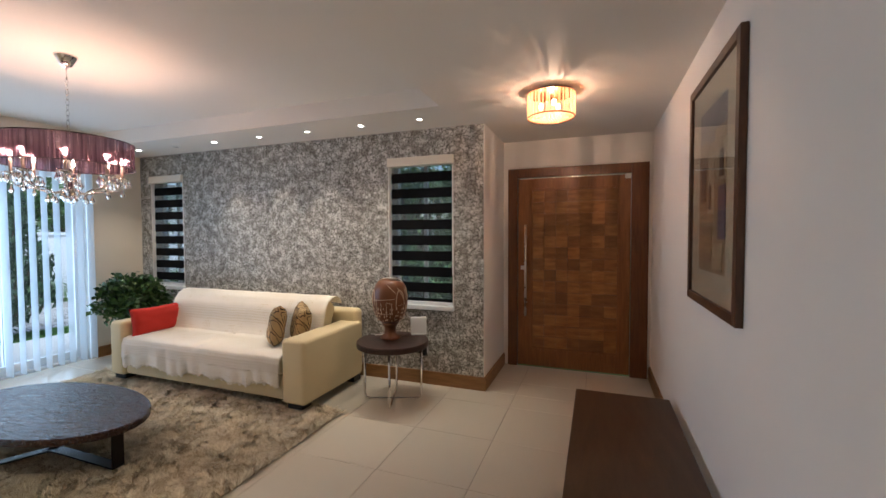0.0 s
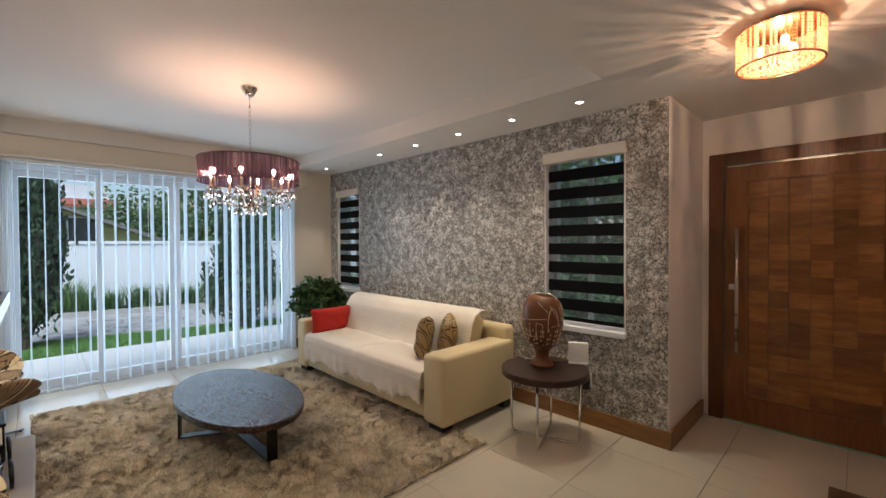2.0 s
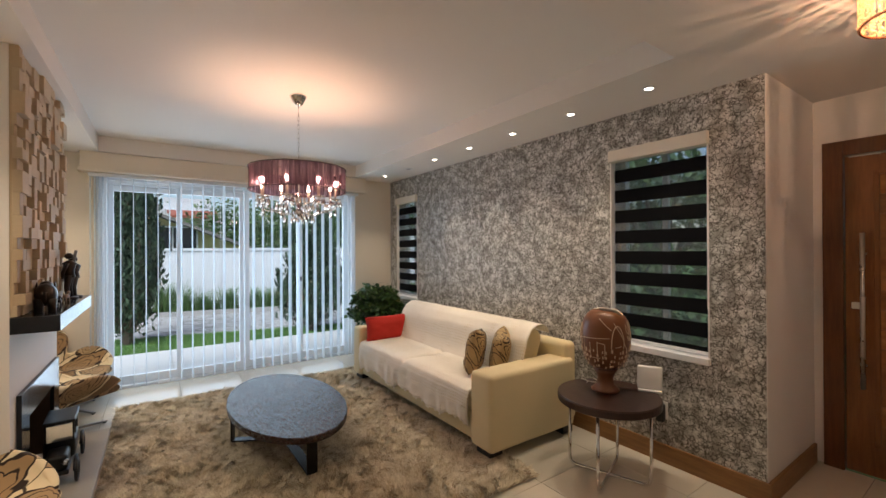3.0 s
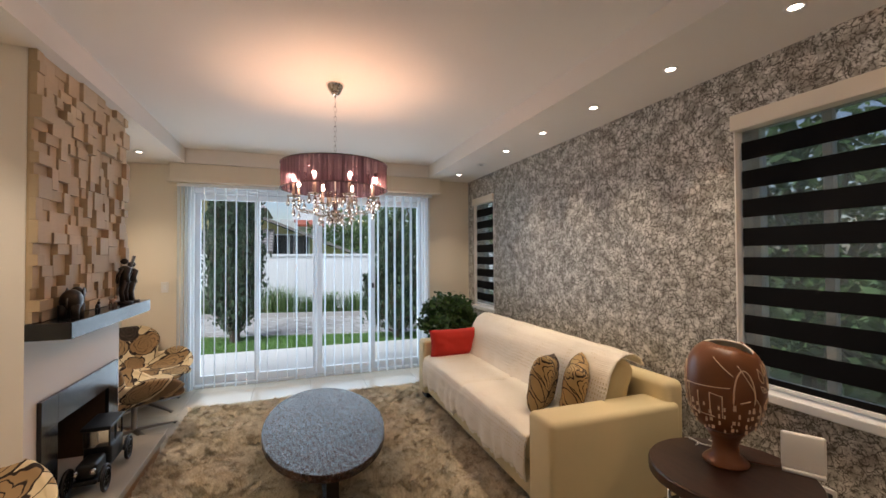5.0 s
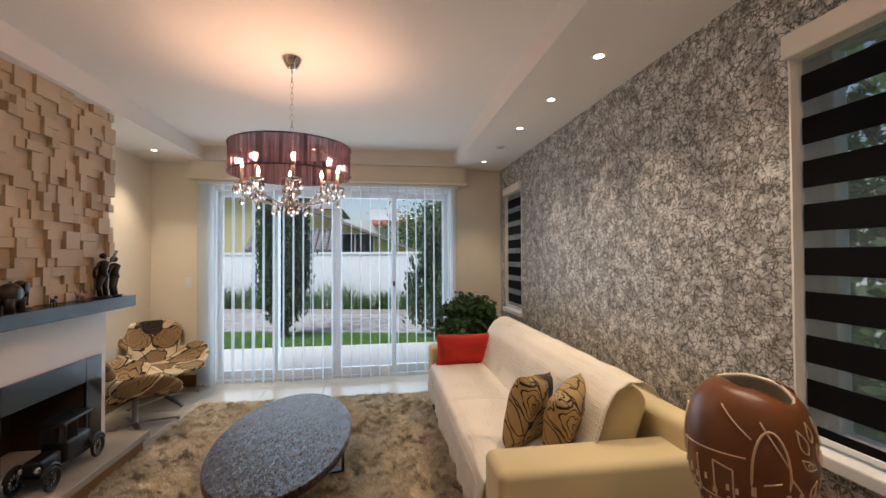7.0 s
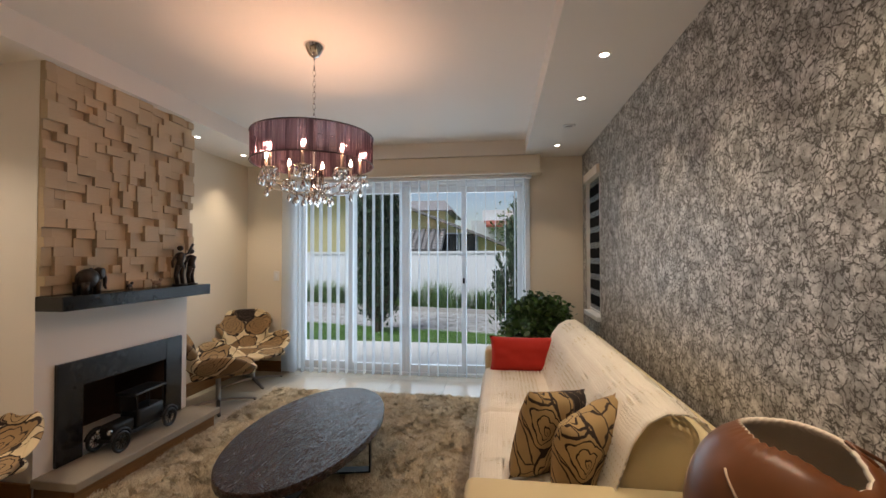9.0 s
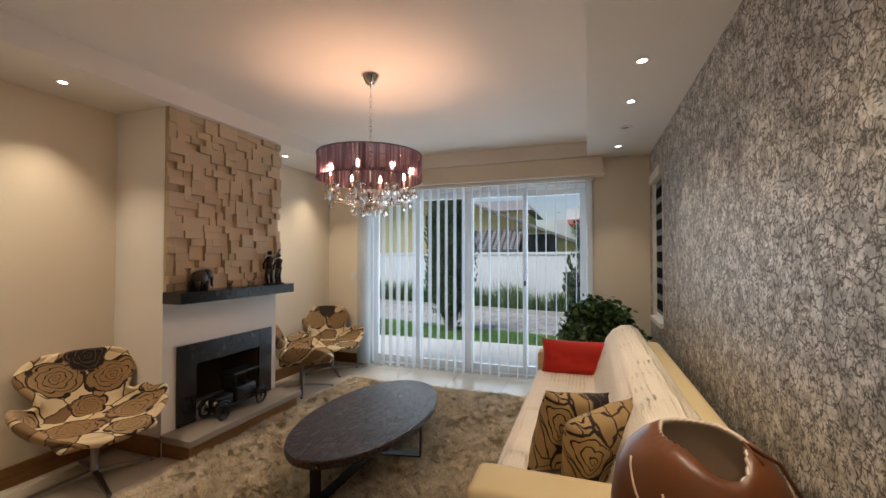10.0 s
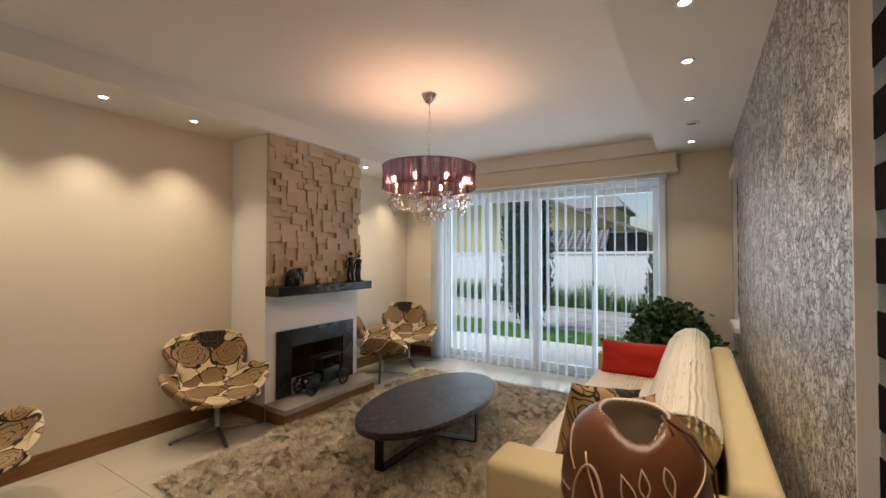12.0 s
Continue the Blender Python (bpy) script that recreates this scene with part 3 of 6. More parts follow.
for k in range(8):
    q = 2 * math.pi * (k + 0.3) / 8
    c, s = math.cos(q), math.sin(q)
    R = 0.275
    prof = [(0.02, 1.80), (0.06, 1.768), (0.11, 1.762), (0.16, 1.785), (0.21, 1.79), (0.255, 1.80), (R, 1.835), (R, 1.868)]
    bm = tube(bmesh.new(), [(r * c, r * s, z - TRAY) for r, z in prof], 0.005, 8)
    arm = part("arm", bm, CHROME, ch, smooth=True)
    part("drip_pan", lathe(bmesh.new(), [(0.006, 1.866 - TRAY), (0.03, 1.872 - TRAY), (0.042, 1.882 - TRAY), (0.03, 1.876 - TRAY), (0.008, 1.880 - TRAY)], 16, R * c, R * s), CHROME, arm, smooth=True)
    part("candle_sleeve", lathe(bmesh.new(), [(0.009, 1.878 - TRAY), (0.009, 1.975 - TRAY)], 12, R * c, R * s), IVORY, arm, "ivory candle sleeve", smooth=True)
    part("bulb", lathe(bmesh.new(), [(0.005, 1.975 - TRAY), (0.010, 1.987 - TRAY), (0.009, 2.000 - TRAY), (0.002, 2.022 - TRAY)], 12, R * c, R * s), FLAME, arm, "glowing candle bulb", smooth=True)
    hang(arm, *[(R * c + 0.04 * math.cos(2 * math.pi * j / 6), R * s + 0.04 * math.sin(2 * math.pi * j / 6), 1.868 - TRAY) for j in range(6)], (R * c, R * s, 1.80 - TRAY), (0.11 * c, 0.11 * s, 1.75 - TRAY))
bm = bmesh.new()
for k in range(10):
    q = 2 * math.pi * k / 10
    r = 0.028 if k % 2 else 0.045
    hang(ch, (r * math.cos(q), r * math.sin(q), 1.775 - TRAY - 0.02 * (k % 2)))
    bmesh.ops.create_cone(bm, cap_ends=True, segments=6, radius1=0.007, radius2=0.007, depth=0.10, matrix=Matrix.Translation((0.05 * math.cos(q), 0.05 * math.sin(q), 1.875 - TRAY)))
part("rod_cluster", bm, CRYSTAL, ch, "cluster of clear glass rods")["kind"] = "stuff"

# ---- cloths ----
def floral(name="rose_print_cloth", brown=False, black=True):
    """Cloth printed with large outlined roses: cream ground on chairs, tan ground on pillows."""
    n = Nodes(name)
    warp = n.add("ShaderNodeTexNoise", Scale=10.0, Detail=2.0)
    n.put(warp.inputs["Vector"], n.co)
    at = n.t.nodes.new("ShaderNodeVectorMath")
    at.operation = "MULTIPLY_ADD"
    n.put(at.inputs[0], warp.outputs["Color"])
    at.inputs[1].default_value = (0.05, 0.05, 0.05)
    n.put(at.inputs[2], n.co)
    sp = n.t.nodes.new("ShaderNodeSeparateXYZ")
    n.put(sp.inputs[0], at.outputs[0])
    cb = n.t.nodes.new("ShaderNodeCombineXYZ")
    n.put(cb.inputs[0], sp.outputs[0])
    n.put(cb.inputs[1], n.math("SUBTRACT", sp.outputs[2], sp.outputs[1]))
    flat = cb.outputs[0]

    def cells(scale, feature, chance=0.5):
        c = n.t.nodes.new("ShaderNodeTexVoronoi")
        c.voronoi_dimensions, c.feature = "2D", feature
        c.inputs["Scale"].default_value = scale
        c.inputs["Randomness"].default_value = chance
        n.put(c.inputs["Vector"], flat)
        return c

    def rose(centre, size, rings, pen):
        """Spiral of lobed petals: its disc, and the lines drawn in it."""
        d = n.t.nodes.new("ShaderNodeVectorMath")
        d.operation = "SUBTRACT"
        n.put(d.inputs[0], flat)
        n.put(d.inputs[1], centre)
        xy = n.t.nodes.new("ShaderNodeSeparateXYZ")
        n.put(xy.inputs[0], d.outputs[0])
        turn = n.math("ARCTAN2", xy.outputs[1], xy.outputs[0])
        r = n.math("SQRT", n.math("ADD", n.math("MULTIPLY", xy.outputs[0], xy.outputs[0]), n.math("MULTIPLY", xy.outputs[1], xy.outputs[1])))
        lobe = n.math("ABSOLUTE", n.math("SINE", n.math("ADD", n.math("MULTIPLY", turn, 2.5), n.math("MULTIPLY", r, 38.0))))
        rr = n.math("MULTIPLY", r, n.math("SUBTRACT", 1.12, n.math("MULTIPLY", lobe, 0.17)))
        coil = n.math("FRACT", n.math("ADD", n.math("MULTIPLY", n.math("POWER", n.math("DIVIDE", rr, size), 0.72), rings), n.math("MULTIPLY", turn, 0.5 / math.pi)))
        disc = n.ramp(n.math("DIVIDE", rr, size * 2), (0.49, 1.0), (0.50, 0.0))
        line = n.ramp(coil, (0.0, 1.0), (pen, 1.0), (pen + 0.06, 0.0))
        rim = n.ramp(n.math("ABSOLUTE", n.math("SUBTRACT", n.math("DIVIDE", rr, size), 1.0)), (0.0, 1.0), (0.045, 1.0), (0.06, 0.0))
        return disc, n.mix(1.0, n.mix(1.0, line, disc, "MULTIPLY"), rim, "LIGHTEN")

    ink = (0.022, 0.010, 0.006)
    if brown:
        petal = n.ramp(cells(11.0, "DISTANCE_TO_EDGE", 0.9).outputs["Distance"], (0.0, 1.0), (0.030, 0.9), (0.045, 0.0))
        col = n.mix(petal, n.mix(n.noise(9.0, 3), (0.30, 0.195, 0.085), (0.45, 0.31, 0.145)), ink)
        for c, size, rings, pen in (((0.135, -0.115, 0.0), 0.085, 4.0, 0.17), ((0.0, 0.045, 0.0), 0.135, 6.0, 0.17)):
            disc, line = rose(c, size, rings, pen)
            col = n.mix(disc, col, (0.43, 0.295, 0.135))
            col = n.mix(line, col, ink)
    else:
        leaf = cells(7.0, "F1", 1.0)
        sep = n.t.nodes.new("ShaderNodeSeparateColor")
        n.put(sep.inputs[0], leaf.outputs["Color"])
        ground = n.ramp(sep.outputs[0], (0.0, (0.72, 0.60, 0.39)), (0.45, (0.36, 0.235, 0.115)), (0.66, (0.66, 0.53, 0.33)), (0.86, (0.21, 0.125, 0.06)))
        n.t.nodes[-1].color_ramp.interpolation = "CONSTANT"
        veins = n.ramp(cells(7.0, "DISTANCE_TO_EDGE", 1.0).outputs["Distance"], (0.0, 1.0), (0.022, 0.9), (0.034, 0.0))
        col = n.mix(veins, ground, ink)
        blooms = [(-0.37, 0.58, 0.105, 0.6), (0.37, 0.55, 0.115, 0.5), (0.0, 0.64, 0.10, 0.1), (-0.19, 0.42, 0.145, 0.2), (0.15, 0.33, 0.155, 0.0), (-0.08, 0.14, 0.12, 0.4), (-0.15, 0.86, 0.145, 0.0), (0.15, 0.91, 0.150, 0.25)]
        for x, y, size, pale in blooms:
            disc, line = rose((x, y, 0.0), size, 5.4, 0.13)
            body = (0.285 + 0.22 * pale, 0.170 + 0.20 * pale, 0.075 + 0.14 * pale)
            col = n.mix(line, n.mix(disc, col, body), ink)
    if black:
        disc, line = rose((-0.10, -0.15, 0.0) if brown else (-0.02, 1.06, 0.0), 0.09 if brown else 0.12, 4.5, 0.10)
        col = n.mix(disc, col, n.mix(line, (0.016, 0.009, 0.007), (0.13, 0.09, 0.065)))
    n.set(Base_Color=col, Roughness=0.85)
    n.bump(n.noise(500.0, 3), 0.2, 0.001)
    return n.m


FLORAL = floral()
FLORAL_BROWN = floral("brown_rose_print", True, False)
FLORAL_DARK = floral("brown_black_rose_print", True)
LINEN = plain("cream_upholstery", (0.66, 0.55, 0.33), 0.85, grain=350, blotch=3, vary=0.07, bump=0.25)
RED = plain("red_cotton", (0.48, 0.022, 0.012), 0.85, grain=260, blotch=8, vary=0.14, bump=0.3)


def crochet():
    """Knitted throw with rows of small holes; the mesh carries metres in its uv map."""
    n = Nodes("crochet_throw")
    uv = n.t.nodes.new("ShaderNodeTexCoord").outputs["UV"]
    sx = n.t.nodes.new("ShaderNodeSeparateXYZ")
    n.put(sx.inputs[0], uv)
    u, v = sx.outputs[0], sx.outputs[1]
    su = n.math("SINE", n.math("MULTIPLY", u, 2 * math.pi / 0.024))
    wavy = n.math("ADD", v, n.math("MULTIPLY", n.noise(6.0, 2, at=uv), 0.016))
    sv = n.math("SINE", n.math("MULTIPLY", wavy, 2 * math.pi / 0.027))
    hole = n.math("MULTIPLY", n.math("GREATER_THAN", su, -0.25), n.math("GREATER_THAN", sv, 0.15))
    stripe = n.math("SINE", n.math("MULTIPLY", n.math("SUBTRACT", v, 0.09), 2 * math.pi / 0.40))
    rows = n.math("GREATER_THAN", stripe, 0.35)
    flower = n.math("GREATER_THAN", n.noise(8.0, 2, at=uv), 0.56)
    hole = n.math("MULTIPLY", hole, n.math("MAXIMUM", rows, flower))
    knit = n.math("ADD", n.math("MULTIPLY", n.math("SINE", n.math("MULTIPLY", v, 2 * math.pi / 0.012)), 0.12), n.math("MULTIPLY", sv, 0.10))
    col = n.mix(n.noise(7.0, 4), (0.80, 0.73, 0.60), (0.90, 0.84, 0.73))
    n.set(Base_Color=col, Roughness=0.95, Alpha=n.math("SUBTRACT", 1.0, hole), Sheen_Weight=0.2)
    n.bump(n.math("ADD", knit, n.noise(300.0, 3)), 0.5, 0.006)
    return n.m


CROCHET = crochet()
COTTON = plain("cotton_lace", (0.85, 0.78, 0.66), 0.95, grain=300, blotch=20, vary=0.10, bump=0.3)


def quads(name, pts, material, parent=None, label="", smooth=False):
    """One mesh of many loose quads or triangles, from an array of corners (n, k, 3)."""
    nq, k = pts.shape[0], pts.shape[1]
    me = bpy.data.meshes.new(name)
    me.from_pydata(pts.reshape(-1, 3).tolist(), [], np.arange(nq * k).reshape(nq, k).tolist())
    me.materials.append(material)
    ob = new(name, me)
    if parent:
        ob.parent = parent
    if label:
        ob["label"] = label
    return ob


# ---- shaggy rug ----
RX0, RX1, RY0, RY1 = -4.985, -1.945, 0.52, 2.885


def shag():
    n = Nodes("shag_pile")
    g = n.t.nodes.new("ShaderNodeNewGeometry").outputs["Random Per Island"]
    big = n.ramp(n.noise(12.0, 5, 0.7), (0.36, 0.0), (0.62, 1.0))
    a = n.mix(g, (0.39, 0.305, 0.19), (0.70, 0.60, 0.42))
    b = n.mix(g, (0.62, 0.54, 0.39), (0.90, 0.83, 0.66))
    n.set(Base_Color=n.mix(big, a, b), Roughness=0.9)
    return n.m


rug = thing("rug", pose(0, 0, 0), "beige shaggy long-pile rug under the coffee table", "rug")
SHAG = shag()
part("backing", box(bmesh.new(), RX0, RX1, RY0, RY1, 0.001, 0.012), plain("rug_backing", (0.40, 0.32, 0.21), 0.95, grain=120, vary=0.2), rug)
rng = np.random.default_rng(4)
NB = 190000
px = rng.uniform(RX0 - 0.01, RX1 + 0.01, NB)
py = rng.uniform(RY0 - 0.01, RY1 + 0.01, NB)
cl = rng.uniform(0, 2 * np.pi, 4096)[(np.floor(px / 0.042 + 0.6 * np.sin(py * 31)).astype(int) * 73 + np.floor(py / 0.042 + 0.6 * np.sin(px * 29)).astype(int) * 151) % 4096]
lay = cl + rng.normal(0, 0.55, NB)
ln = rng.uniform(0.026, 0.058, NB)
lean = rng.uniform(0.3, 1.1, NB)
tip = np.stack([px + np.cos(lay) * ln * lean, py + np.sin(lay) * ln * lean, 0.010 + ln * 0.75 * (0.7 + 0.3 * np.sin(px * 9) * np.sin(py * 8))], 1)
wd = 0.0036
side = np.stack([-np.sin(lay) * wd, np.cos(lay) * wd, 0 * lay], 1)
root = np.stack([px, py, np.full(NB, 0.010)], 1)
pile = quads("pile", np.stack([root - side, root + side, tip], 1), SHAG, rug, "long tufted beige pile")
pile["kind"] = "stuff"

# ---- sofa ----
sofa = thing("sofa", pose(0, 0, 0), "cream upholstered three-seat sofa with low block feet", "sofa")
SX0, SX1, SYF, SYB = -4.60, -2.19, 2.70, 3.665
part("base", box(bmesh.new(), SX0 + 0.18, SX1 - 0.22, SYF + 0.035, SYB - 0.02, 0.09, 0.30, bevel=0.02, seg=3), LINEN, sofa, smooth=True)
part("backrest", box(bmesh.new(), SX0 + 0.05, SX1 - 0.03, 3.525, SYB, 0.10, 0.735, bevel=0.045, seg=5), LINEN, sofa, smooth=True)
for a, b in ((SX0, SX0 + 0.19), (SX1 - 0.235, SX1)):
    part("arm", box(bmesh.new(), a, b, SYF, 3.60, 0.075, 0.615, bevel=0.035, seg=5), LINEN, sofa, smooth=True)
MID = (SX0 + SX1) / 2 - 0.02
for a, b in ((SX0 + 0.195, MID - 0.004), (MID + 0.004, SX1 - 0.24)):
    part("seat_cushion", box(bmesh.new(), a, b, SYF + 0.015, 3.20, 0.30, 0.44, bevel=0.04, seg=5), LINEN, sofa, smooth=True)
    bm = box(bmesh.new(), a, b, -0.12, 0.12, -0.23, 0.23, bevel=0.085, seg=6)
    bmesh.ops.transform(bm, matrix=pose(0, 3.35, 0.615, -19), verts=bm.verts)
    part("back_cushion", bm, LINEN, sofa, smooth=True)
FEET = plain("black_feet", (0.012, 0.011, 0.010), 0.5)
for x in (SX0 + 0.10, SX1 - 0.12):
    for y in (SYF + 0.09, SYB - 0.10):
        part("foot", box(bmesh.new(), x - 0.075, x + 0.075, y - 0.06, y + 0.06, 0.032 if y < 2.85 else 0.0, 0.09, bevel=0.006), FEET, sofa, "black block foot")


def sheet(name, profile, x0, x1, label, ripple, hem, parent=None):
    """A cloth laid along a profile of (y, z), from x0 to x1, with folds and a wavy hem."""
    pts = [Vector((0, a, b)) for a, b in profile]
    dist = [0.0]
    for p, q in zip(pts, pts[1:]):
        dist.append(dist[-1] + (q - p).length)
    nv = int(dist[-1] / 0.014)
    nu = int((x1 - x0) / 0.02)
    bm = bmesh.new()
    uvl = bm.loops.layers.uv.new("uv")
    grid = []
    for j in range(nv + 1):
        d = dist[-1] * j / nv
        k = max(i for i in range(len(dist) - 1) if dist[i] <= d + 1e-9)
        f = (d - dist[k]) / (dist[k + 1] - dist[k])
        c = pts[k].lerp(pts[k + 1], f)
        row = []
        for i in range(nu + 1):
            x = x0 + (x1 - x0) * i / nu
            w = noise.noise((x * 5, d * 6, 1.7)) * 0.012 + noise.noise((x * 17, d * 15, 4.2)) * 0.005
            fall = hem * max(0.0, 1 - d / 0.22) if hem else 0.0
            wave = ripple * math.sin(x * 34 + 2 * math.sin(x * 7)) * max(0.0, 1 - d / 0.24)
            crease = 0.016 * math.exp(-((x - MID) / 0.018) ** 2) if hem and d > 0.25 else 0.0
            dz = -crease + fall * (0.5 + 0.5 * math.sin(x * 9.0 + 0.8 * math.sin(x * 23)))
            row.append((bm.verts.new((x + 0.01 * noise.noise((x * 3, d * 4, 9.0)), c.y + wave + w * 0.6, c.z + w * 0.5 + dz)), x, d))
        grid.append(row)
    for j in range(nv):
        for i in range(nu):
            quad = (grid[j][i], grid[j][i + 1], grid[j + 1][i + 1], grid[j + 1][i])
            f = bm.faces.new([q[0] for q in quad])
            f.smooth = True
            for l, q in zip(f.loops, quad):
                l[uvl].uv = (q[1], q[2])
    edge = [Vector(q[0].co) for q in grid[0]]
    ob = part(name, bm, CROCHET, parent)
    if hem:
        lace = bmesh.new()
        for i in range(0, nu - 2, 2):
            a, b = edge[i], edge[i + 2]
            long = 0.020 + 0.008 * math.sin(i * 1.3)
            fan = [a + (b - a) * k / 6 + Vector((0, -0.002 * math.sin(k), -long * math.sin(math.pi * k / 6) ** 0.7)) for k in range(7)]
            front = [lace.verts.new(p) for p in fan]
            rear = [lace.verts.new(p + Vector((0, 0.004, 0))) for p in fan]
            lace.faces.new(front)
            lace.faces.new(rear[::-1])
            for k in range(7):
                lace.faces.new((front[k], rear[k], rear[(k + 1) % 7], front[(k + 1) % 7]))
        part("lace_hem", lace, COTTON, ob, "scalloped lace border")["kind"] = "stuff"
    so = ob.modifiers.new("thick", "SOLIDIFY")
    so.thickness = 0.006
    return tagged(ob, label, "throw")


sheet("throw", [(2.690, 0.185), (2.682, 0.30), (2.690, 0.40), (2.712, 0.452), (2.76, 0.471), (2.95, 0.476), (3.10, 0.476), (3.16, 0.485)], SX0 + 0.205, SX1 - 0.245, "cream crocheted throw spread over the sofa seat", 0.010, 0.05)
sheet("throw", [(3.145, 0.478), (3.165, 0.525), (3.203, 0.645), (3.252, 0.768), (3.30, 0.838), (3.365, 0.876), (3.435, 0.878), (3.485, 0.848), (3.515, 0.80)], SX0 + 0.20, SX1 - 0.185, "cream crocheted throw hung over the sofa back", 0.0, 0.0)


def pillow(name, w, h, d, m, material, label, category="pillow", group=""):
    """A stuffed pillow with pinched corners; w across, h up."""
    bm = bmesh.new()
    bmesh.ops.create_grid(bm, x_segments=18, y_segments=18, size=1)
    top = list(bm.faces)
    dup = bmesh.ops.duplicate(bm, geom=bm.verts[:] + bm.edges[:] + bm.faces[:])
    back = {v for v in dup["geom"] if isinstance(v, bmesh.types.BMVert)}
    for v in bm.verts:
        u, s = v.co.x, v.co.y
        puff = ((1 - u ** 4) * (1 - s ** 4)) ** 0.55
        pinch = 1 - 0.07 * (1 - abs(u) ** 2) * abs(s) ** 3 - 0.0
        pinch2 = 1 - 0.07 * (1 - abs(s) ** 2) * abs(u) ** 3
        z = puff * d / 2 + 0.010 * noise.noise((u * 3, s * 3, w)) * puff
        v.co = Vector((u * w / 2 * pinch2, s * h / 2 * pinch, -z if v in back else z))
    bmesh.ops.remove_doubles(bm, verts=bm.verts, dist=0.0005)
    ob = part(name, bm, material, smooth=True)
    ob.matrix_world = m
    return tagged(ob, label, category, group)


pillow("red_pillow", 0.55, 0.29, 0.15, pose(-4.345, 3.015, 0.595, 83, 0, 90), RED, "rectangular red cotton pillow leaning on the sofa arm")
pillow("rose_pillow", 0.37, 0.37, 0.15, pose(-2.76, 3.03, 0.64, 80, 0, -48) @ pose(0, 0, 0, 0, 0, 9), FLORAL_DARK, "square brown and black rose-print pillow standing on the sofa seat", group="rose-print pillows")
pillow("rose_pillow", 0.37, 0.37, 0.15, pose(-2.585, 3.15, 0.64, 80, 0, -42) @ pose(0, 0, 0, 0, 0, -7), FLORAL_BROWN, "square brown rose-print pillow standing near the sofa arm", group="rose-print pillows")

# ---- coffee table ----
def rough_top():
    n = Nodes("hewn_dark_wood")
    grain = n.noise(3.0, 7, 0.7, n.stretch(3.0, 14.0, 10.0))
    chop = n.ramp(n.noise(10.0, 3, 0.55, n.stretch(1.1, 6.5, 5.0)), (0.38, 0.0), (0.62, 1.0))
    chip = n.noise(26.0, 3, 0.6, n.stretch(0.8, 3.5, 5.0))
    c = n.mix(n.ramp(grain, (0.3, 0.0), (0.7, 1.0)), (0.028, 0.012, 0.008), (0.085, 0.040, 0.026))
    n.set(Base_Color=c, Roughness=n.mix(chip, (0.16, 0.16, 0.16), (0.34, 0.34, 0.34)))
    n.bump(n.math("ADD", chop, n.math("ADD", n.math("MULTIPLY", chip, 0.5), n.math("MULTIPLY", grain, 0.4))), 0.9, 0.016)
    return n.m


ct = thing("coffee_table", pose(-3.423, 1.655, 0.03), "low oval dark wooden coffee table with a hewn top", "coffee table")
HEWN = rough_top()
DARKWOOD = wood("dark_walnut", (0.022, 0.010, 0.007), (0.065, 0.030, 0.020), (3, 9, 9), 0.35)
part("tabletop", lathe(bmesh.new(), [(0.97, 0.245), (0.995, 0.25), (1.0, 0.258), (1.0, 0.288), (0.992, 0.294), (0.7, 0.2945), (0.35, 0.295)], 96, sx=0.766, sy=0.404), HEWN, ct)
IRON = plain("dark_steel_bar", (0.03, 0.026, 0.024), 0.30, 0.9, grain=150, vary=0.15)
for fx, fy in ((-2.765, 1.66), (-3.60, 1.30), (-3.50, 2.005)):
    dx, dy = fx + 3.423, fy - 1.655
    L = math.hypot(dx, dy)
    bm = boxes((-0.02, L, -0.035, 0.035, 0.0, 0.010), (L - 0.010, L, -0.035, 0.035, 0.008, 0.25), bevel=0.002)
    ob = part("leg", bm, IRON, ct, "flat dark steel leg")
    ob.matrix_local = pose(0, 0, 0.0, 0, 0, math.degrees(math.atan2(dy, dx)))

# ---- side table and what stands on it ----
st = thing("side_table", pose(-1.674, 3.266, 0), "round dark wooden side table on crossed chrome legs", "side table")
part("tabletop", lathe(bmesh.new(), [(0.310, 0.488), (0.318, 0.493), (0.320, 0.50), (0.320, 0.533), (0.314, 0.541), (0.2, 0.5425), (0.05, 0.543)], 64), DARKWOOD, st)
for turn in (20, 110):
    r = 0.255
    pts = [(-r, 0, 0.488), (-r, 0, 0.06), (-r + 0.012, 0, 0.025), (-r + 0.045, 0, 0.011), (r - 0.045, 0, 0.011), (r - 0.012, 0, 0.025), (r, 0, 0.06), (r, 0, 0.488)]
    ob = part("leg_loop", tube(bmesh.new(), pts, 0.0105, 10), CHROME, st, "bent chrome tube", smooth=True)
    ob.matrix_local = pose(0, 0, 0.0 if turn == 20 else 0.0005, 0, 0, turn)

lampo = thing("carved_lamp", pose(-1.722, 3.31, 0.543), "reddish brown carved egg-shaped clay lamp on a foot", "lamp")
CLAY = plain("red_brown_clay", (0.165, 0.058, 0.020), 0.36, grain=40, blotch=6, vary=0.25, bump=0.05)
PALE = plain("pale_cut_edge", (0.62, 0.47, 0.33), 0.6)
INSIDE = plain("pale_clay_inside", (0.72, 0.64, 0.54), 0.7)
EGG = [(0.072, 0.150), (0.106, 0.170), (0.134, 0.215), (0.151, 0.275), (0.158, 0.340), (0.155, 0.400), (0.146, 0.450), (0.130, 0.490), (0.108, 0.518), (0.080, 0.538), (0.060, 0.548)]


